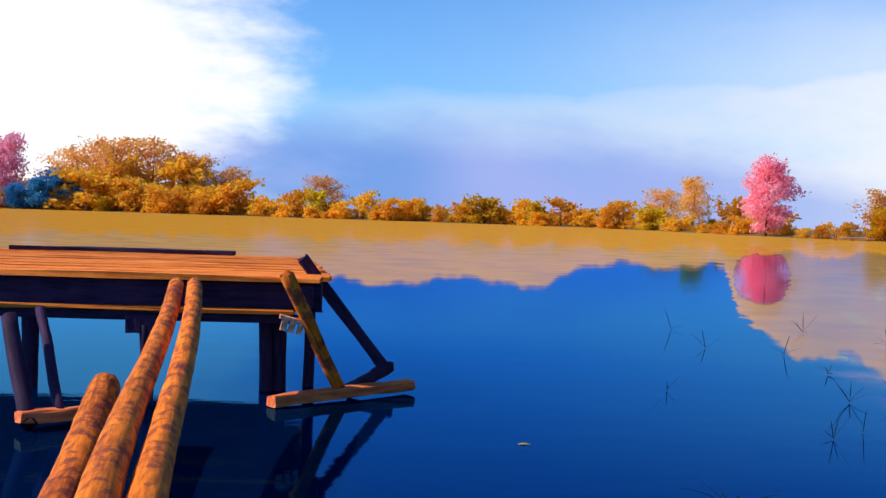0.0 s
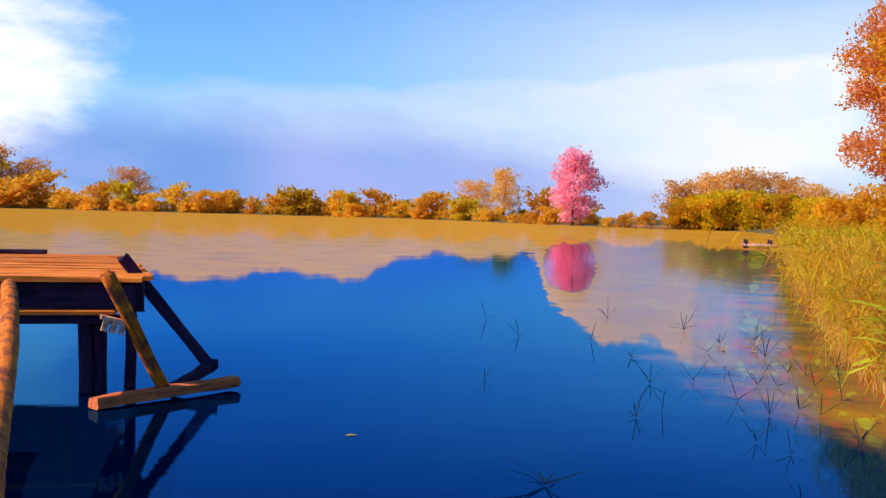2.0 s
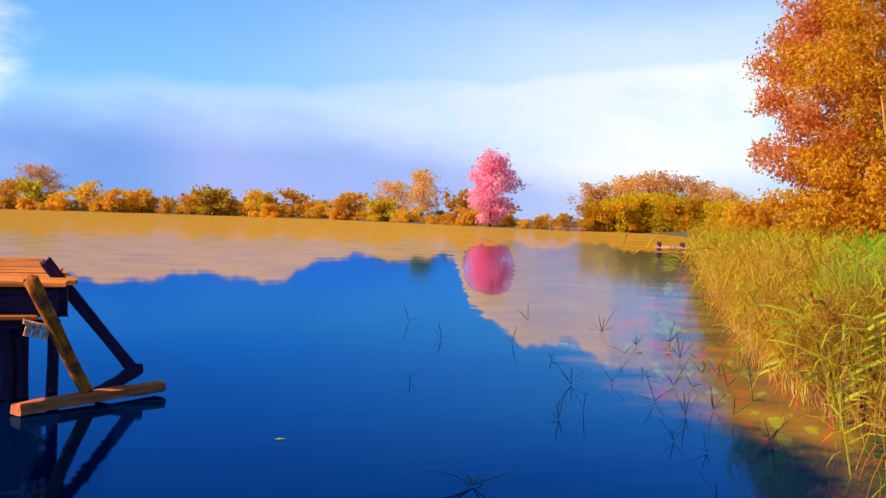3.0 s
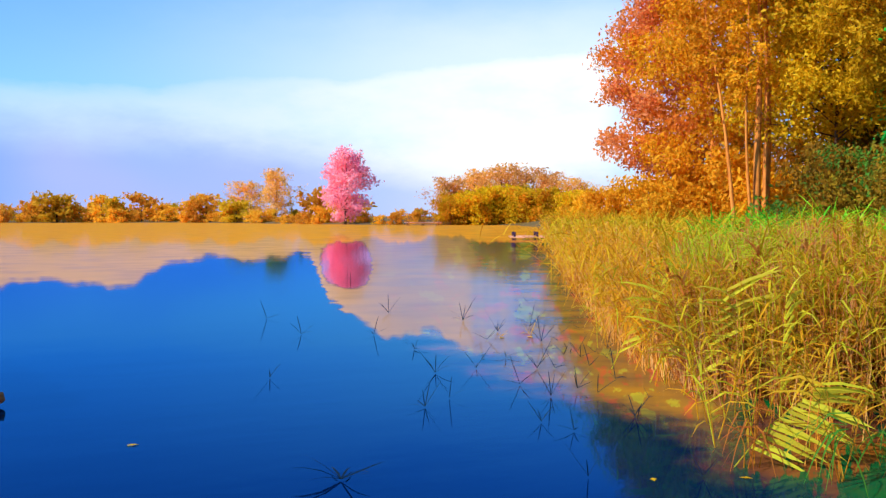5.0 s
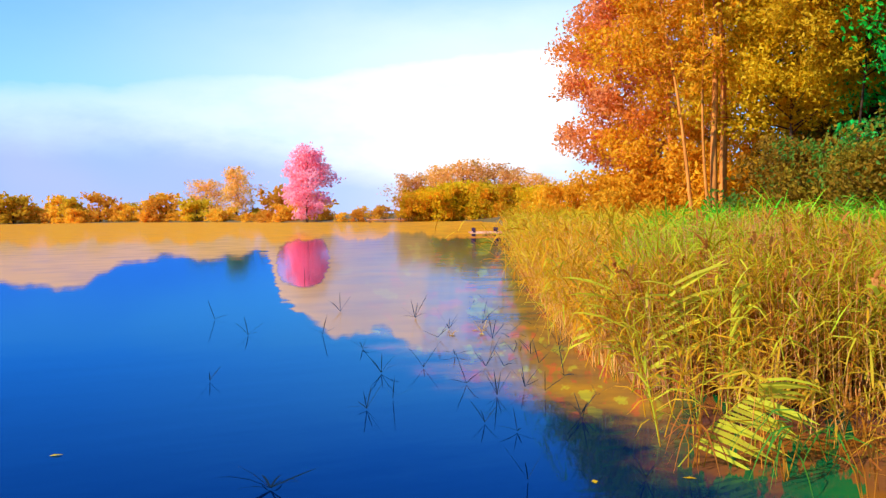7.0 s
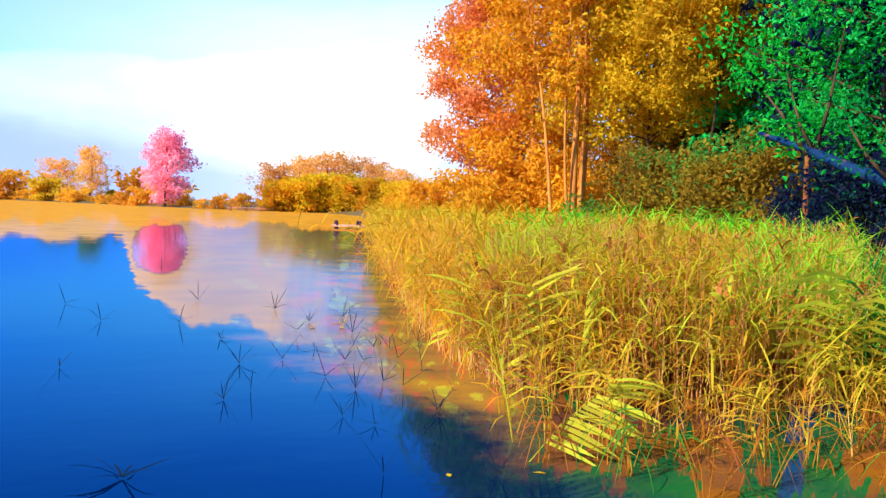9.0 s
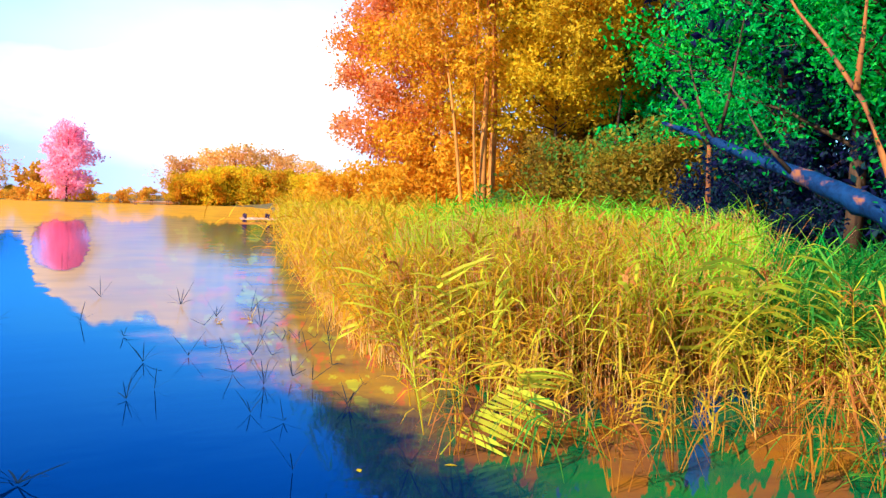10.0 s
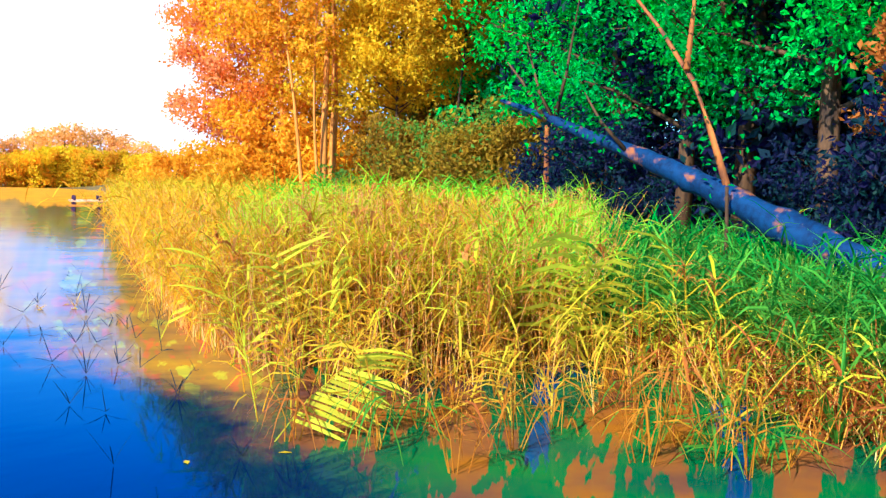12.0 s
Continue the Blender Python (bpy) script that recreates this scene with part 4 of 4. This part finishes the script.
for k, (az, d, z) in enumerate([(47.0, 14.5, 1.55), (45.6, 15.0, 1.55), (44.4, 14.0, 1.5), (43.1, 16.0, 1.58), (41.6, 15.2, 1.55), (48.3, 12.5, 1.38), (49.6, 11.5, 1.28), (52.4, 10.2, 1.15), (60.4, 8.2, 0.88), (58.9, 8.6, 0.95)]):
    fan(az + 0.3, d, -0.1, az, d + 0.1, z, "tall reed with a rust brown plume", 5, 0.42, 160 + 25 * k, REED_LIME if d > 12 else REED_LEAF, 0.6, 0.9, 0.028, 140 + k, 0.45, 60, plume=0.22)
fan(58.5, 8.9, -0.1, 58.2, 9.0, 1.15, "tall reed with yellow green leaves", 9, 0.55, 170, REED_BRIGHT, 0.7, 0.9, 0.035, 14)


fan(31.2, 10.3, -0.1, 33.4, 10.0, 0.75, "leaning reed with long pale yellow leaves at the water edge", 8, 0.62, -30, REED_BRIGHT, 0.1, 0.55, 0.045, 31, 0.3, 10, (1.0, 2.2))
fan(33.3, 9.5, -0.1, 35.4, 9.3, 0.8, "leaning reed with long pale yellow leaves at the water edge", 8, 0.62, -32, REED_BRIGHT, 0.1, 0.6, 0.045, 32, 0.3, 12, (1.0, 2.2))
fan(35.8, 8.7, -0.1, 37.4, 8.5, 0.95, "leaning reed with long pale yellow leaves at the water edge", 8, 0.58, -36, REED_BRIGHT, 0.2, 0.7, 0.045, 33, 0.3, 16, (1.0, 2.2))
fan(47.0, 8.4, -0.1, 48.0, 8.2, 1.0, "upright reed with long bright green leaves at the water edge", 6, 0.42, 100, REED_BRIGHT, 0.6, 0.9, 0.034, 34, 0.3, 150)
fan(52.6, 8.6, -0.1, 53.8, 8.3, 1.15, "tall reed with pale arching leaves at the water edge", 10, 0.6, 150, REED_BRIGHT, 0.6, 0.5, 0.04, 35, 0.35, 25, (1.0, 2.2))
fan(55.6, 8.9, -0.1, 56.4, 8.6, 1.0, "tall reed with pale arching leaves at the water edge", 9, 0.55, 140, REED_BRIGHT, 0.6, 0.5, 0.04, 36, 0.35, 40, (1.0, 2.2))


tuft_spots = [(36.6, 7.6), (37.3, 7.0), (38.0, 7.9), (38.7, 7.2), (39.8, 8.2), (41.0, 7.8), (42.6, 8.2), (35.2, 8.8), (34.0, 9.4), (45.6, 8.3), (48.4, 8.6), (51.8, 8.9), (54.6, 9.0), (57.2, 8.6), (33.0, 10.2), (31.2, 12.0)]
rt = random.Random(77)
for k, (az, d) in enumerate(tuft_spots):
    for m in range(3):
        fan(az + rt.uniform(-0.5, 0.5), d + rt.uniform(-0.2, 0.2), -0.1, az + rt.uniform(-2.2, 2.2), d + rt.uniform(-0.7, 0.2), rt.uniform(0.45, 1.15),
            "leaning reed with bright yellow green leaves at the water edge", 8, rt.uniform(0.28, 0.45), 0, (REED_BRIGHT, REED_LEAF, REED_ORANGE)[m], 0.8, 0.9, 0.018, 400 + 3 * k + m, 0.25, 180)


def star_plant(az, d, label, mat, count, length, seed, flat=0.35):
    """A low rosette of pointed blades."""
    rng = np.random.default_rng(seed)
    plant = thing("water_plant", polar(az, d, 0.0), label, "plant", "water plants")
    for k in range(count):
        lf = Shape()
        lf.arrays(*blades(np.array([[0.0, 0.0, 0.01]]), np.array([k * 6.283 / count + rng.uniform(-0.3, 0.3)]), np.array([length * rng.uniform(0.6, 1.1)]), np.array([length * (0.06 if flat > 1 or count > 8 else 0.042)]),
                          np.array([flat * rng.uniform(0.4, 1.8)]), np.array([rng.uniform(0.0, 0.4)]), rng))
        part("leaf", lf, mat, plant)
    return plant


star_plant(61.5, 7.0, "green star shaped marsh plant at the bank edge", REED_GREEN, 12, 0.42, 21, 0.9)
star_plant(63.5, 7.5, "yellow green marsh plant at the bank edge", REED_BRIGHT, 9, 0.35, 22, 0.9)
star_plant(25.4, 12.9, "small yellow water plant afloat near the reeds", ORANGE_LEAF, 8, 0.13, 24, 0.9)
star_plant(27.0, 13.0, "small yellow water plant afloat near the reeds", ORANGE_LEAF, 9, 0.15, 25, 0.9)
star_plant(15.9, 5.85, "dark weed stems standing out of the water", WEED, 8, 0.34, 23, 0.5)
for k, (az, d) in enumerate([(12.5, 15.6), (12.4, 9.8), (14.3, 13.4), (20.9, 8.1), (22.3, 8.5), (17.2, 22.5), (19.2, 16.2), (20.5, 11.7), (27.4, 7.5), (18.3, 13.2), (27.3, 10.2), (23.3, 15.0), (29.9, 5.9),
                             (32.7, 7.6), (28.3, 10.2), (29.5, 9.0), (31.2, 11.8), (32.6, 7.8), (36.2, 6.0), (27.0, 14.1), (28.8, 11.2), (30.2, 10.4), (24.6, 12.6), (21.6, 9.9), (25.6, 11.0), (26.3, 9.2), (25.2, 13.5), (28.0, 8.6), (30.6, 8.8), (29.2, 7.2), (31.6, 9.6), (27.6, 12.4), (23.9, 10.2), (33.4, 8.6)]):
    star_plant(az, d, "few dark weed stems standing out of the water", WEED, 3 + k % 4, 0.1 + 0.011 * d, 30 + k, 0.9)
rw = random.Random(19)
for k in range(36):
    az = rw.uniform(26.2, 31.4)
    star_plant(az, rw.uniform(10.5, 13.5) + (31.0 - az) * rw.uniform(0.0, 1.6), "loose dark weed sprig adrift before the reeds", WEED, 2 + k % 2, rw.uniform(0.12, 0.24), 800 + k, rw.uniform(0.1, 1.0))

# bank vegetation on the shaded side
for k, (az, d) in enumerate([(66.5, 6.9), (68.5, 7.2), (70.5, 7.0), (72.5, 7.4), (69.5, 8.2), (67.5, 8.6), (71.5, 8.8), (73.5, 6.6)]):
    star_plant(az, d, "rust brown withered herbs on the bank edge", RUST_LEAF if k % 3 else REED_GREEN, 22, 0.3, 60 + k, 1.5)



def dead_tuft(az, d, label, mat, tall, wide, count, seed):
    """Old stalks in a bundle with long blades that droop back to the water."""
    rng = np.random.default_rng(seed)
    tuft = thing("reed_tuft", polar(az, d, -0.05), label, "reed tuft", "dead tufts in the shallows")
    for k in range(5):
        tip = Vector((rng.uniform(-0.25, 0.25), rng.uniform(-0.25, 0.25), tall * rng.uniform(0.6, 1.1) + 0.05))
        st = Shape()
        st.tube([Vector((rng.uniform(-0.04, 0.04), rng.uniform(-0.04, 0.04), -0.1)), tip * 0.55 + Vector((0.02, 0, 0)), tip], [0.004, 0.0035, 0.0015], 5)
        part("stalk", st, DEAD_LEAF, tuft)
    for k in range(count):
        up = tall * rng.uniform(0.35, 0.95)
        reach = wide * rng.uniform(0.6, 1.2)
        lf = Shape()
        lf.arrays(*blades(np.array([[rng.uniform(-0.05, 0.05), rng.uniform(-0.05, 0.05), up]]), np.array([rng.uniform(0, 6.283)]), np.array([reach]), np.array([rng.uniform(0.008, 0.018)]),
                          np.array([rng.uniform(0.1, 0.7)]), np.array([min(up / reach + 0.1, rng.uniform(0.8, 2.2))]), rng))
        part("leaf", lf, mat, tuft)
    return tuft


tufts = [(50.9, 8.2, 0), (53.2, 8.9, 0), (50.3, 6.2, 0), (57.7, 6.25, 0), (60.8, 6.15, 1), (63.8, 6.2, 1), (59.6, 9.2, 2), (47.6, 5.65, 2), (52.8, 6.75, 0), (57.3, 6.05, 0), (61.1, 6.7, 1), (62.2, 5.95, 0), (59.3, 6.5, 1), (64.5, 7.2, 1), (62.6, 7.9, 1), (56.4, 6.9, 1), (45.4, 6.6, 1), (67.0, 7.05, 2),
         (38.7, 6.3, 2), (43.3, 6.1, 1), (46.8, 7.3, 0), (54.8, 7.5, 0), (56.2, 8.0, 2), (49.4, 7.7, 0), (44.6, 7.9, 0), (65.4, 6.6, 0), (55.0, 9.1, 0), (47.8, 8.6, 0), (51.8, 8.5, 2), (58.2, 7.6, 1), (42.2, 8.2, 0), (69.5, 6.4, 1), (66.2, 8.0, 2)]
kinds = [("orange dead reed tuft drooping into the water", DEAD_LEAF, 0.5, 0.32), ("green drooping sedge tuft in the shallows", REED_GREEN, 0.42, 0.36), ("rust and yellow reed tuft in shallow water", RUST_LEAF, 0.45, 0.3)]
for k, (az, d, sort) in enumerate(tufts):
    label, mat, tall, wide = kinds[sort]
    dead_tuft(az, d, label, mat, tall * (0.8 + 0.13 * (k % 4)), wide, 14 + k % 5, 700 + k)


# ---------- leaning dead tree over the bank ----------
def build_leaning_tree():
    tree = thing("leaning_tree", polar(84, 8.2, 0.1), "bluish dead tree leaning low over the bank", "tree")
    o = polar(84, 8.2, 0.1)
    rng = random.Random(3)
    tr = Shape()
    pts = [polar(84, 8.2, -0.15), polar(77, 8.9, 0.26), polar(70.0, 9.6, 0.74), polar(64.4, 10.3, 1.15), polar(60.7, 10.9, 1.52), polar(57.8, 11.2, 1.79), polar(54.8, 11.6, 2.07), polar(51.8, 12.0, 2.34), polar(49.0, 12.4, 2.6)]
    girth = [0.24, 0.21, 0.185, 0.165, 0.14, 0.11, 0.08, 0.055, 0.02]
    line, radii = [], []
    for i in range(len(pts) - 1):
        for k in range(5):
            s = k / 5
            line.append(pts[i].lerp(pts[i + 1], s) - o + Vector((rng.uniform(-0.012, 0.012), rng.uniform(-0.012, 0.012), rng.uniform(-0.015, 0.015))))
            radii.append((girth[i] + (girth[i + 1] - girth[i]) * s) * rng.uniform(0.9, 1.1))
    tr.tube(line + [pts[-1] - o], radii + [girth[-1]], 14, 0.09, rng)
    part("trunk", tr, BLUE_BARK, tree, "bluish weathered trunk", smooth=True)
    arms = [[polar(51.8, 12.0, 2.31), polar(52.4, 12.0, 2.87), polar(53.0, 12.1, 3.77)], [polar(51.9, 12.0, 2.31), polar(51.0, 12.0, 2.67), polar(50.3, 12.2, 3.27)],
            [polar(51.4, 12.0, 2.33), polar(50.2, 12.1, 2.77), polar(49.2, 12.3, 3.07)], [polar(55.6, 11.4, 1.99), polar(54.3, 11.4, 2.29), polar(53.4, 11.5, 2.62)],
            [polar(60.9, 10.8, 1.55), polar(59.9, 11.0, 2.17), polar(59.0, 11.1, 2.69), polar(57.2, 11.4, 3.29), polar(55.7, 11.6, 3.72), polar(54.0, 11.8, 4.37)],
            [polar(58.6, 11.1, 2.82), polar(58.8, 11.3, 3.37), polar(59.0, 11.4, 4.07)]]
    for k, a in enumerate(arms):
        sh = Shape()
        r0 = 0.042 if k > 3 else 0.03
        sh.tube([p - o for p in a], [r0 * (1 - 0.75 * i / (len(a) - 1)) for i in range(len(a))], 6, 0.1, rng)
        part("branch", sh, RUST_BARK if k > 3 else DARK_BARK, tree, smooth=True)
    nr = np.random.default_rng(4)
    centres = []
    for a in arms:
        for i in range(len(a) - 1):
            for s in (0.3, 0.7, 1.0):
                centres.append(tuple(a[i].lerp(a[i + 1], s) - o))
    centres = np.array(centres)[nr.integers(0, len(centres), 900)] + nr.normal(size=(900, 3)) * 0.22
    cr = Shape()
    cr.arrays(*leaf_quads(centres, 0.075 * nr.uniform(0.6, 1.3, 900), nr, 0.5, 0.3, True))
    part("crown", cr, GREEN_LEAF, tree, "sparse green leaves")


build_leaning_tree()

stake = log_mesh("stake", polar(60.8, 10.6, 1.6), polar(61.1, 10.6, -0.1), 0.018, 0.022, DARK_BARK, None, seed=120)
tagged(stake, "thin dark upright stake standing in the green reeds", "stake")
stub = log_mesh("thin_trunk", polar(51.3, 22, 2.9), polar(51.6, 22, 0.0), 0.05, 0.07, RUST_BARK, None, seed=121, knots=2)
tagged(stub, "thin rust coloured broken trunk in the shade", "trunk")


# ---------- small landing stages far off ----------
def landing(az, d, length, turn, label):
    st = thing("landing_stage", Matrix.Translation(polar(az, d, 0)) @ pose(0, 0, 0, 0, 0, turn), label, "landing stage", "far landing stages")
    for k in range(5):
        pl = new("plank", plank_mesh("plank", length, 0.24, 0.05, PALE, 0.01, 200 + k))
        pl.matrix_basis = pose(0.05 * (k % 2), -0.6 + 0.3 * k, 0.5 + 0.01 * k)
        pl.parent = st
    for x in (-0.42, 0.0, 0.42):
        for y in (-0.6, 0.6):
            log_mesh("post", (x * length, y, 0.75), (x * length, y, -0.8), 0.06, 0.07, BEAM_WOOD, st, seed=int(210 + x * 10 + y))
    rail = new("rail", plank_mesh("rail", length * 1.05, 0.08, 0.1, BARK, 0.01, 220))
    rail.matrix_basis = pose(0, -0.66, 0.3)
    rail.parent = st


landing(27.55, 50.6, 2.7, -22, "small pale plank landing stage at the reed edge")
landing(21.4, 165, 6.0, -8, "long pale landing stage before the willow point")

# a few yellow leaves adrift
for k, (az, d) in enumerate([(4.8, 7.1), (33.5, 5.9), (38.5, 6.05), (25.4, 12.8), (27.0, 12.9), (26.7, 13.3)]):
    rng = np.random.default_rng(300 + k)
    lf = Shape()
    lf.arrays([(-0.06, 0, 0.006), (-0.01, 0.03, 0.012), (0.06, 0.0, 0.008), (0.0, -0.03, 0.012), (-0.06, 0, 0.003), (-0.01, 0.03, 0.009), (0.06, 0.0, 0.005), (0.0, -0.03, 0.009)],
              [(0, 1, 2, 3), (7, 6, 5, 4), (0, 4, 5, 1), (1, 5, 6, 2), (2, 6, 7, 3), (3, 7, 4, 0)])
    leaf = new("floating_leaf", lf.mesh("floating_leaf", GOLD_LEAF))
    leaf.matrix_basis = Matrix.Translation(polar(az, d, 0.0)) @ pose(0, 0, 0, 0, 0, 70 * k) @ Matrix.Scale(0.35 + 0.05 * d, 4)
    tagged(leaf, "small yellow leaf afloat on the water", "leaf", "leaves adrift")
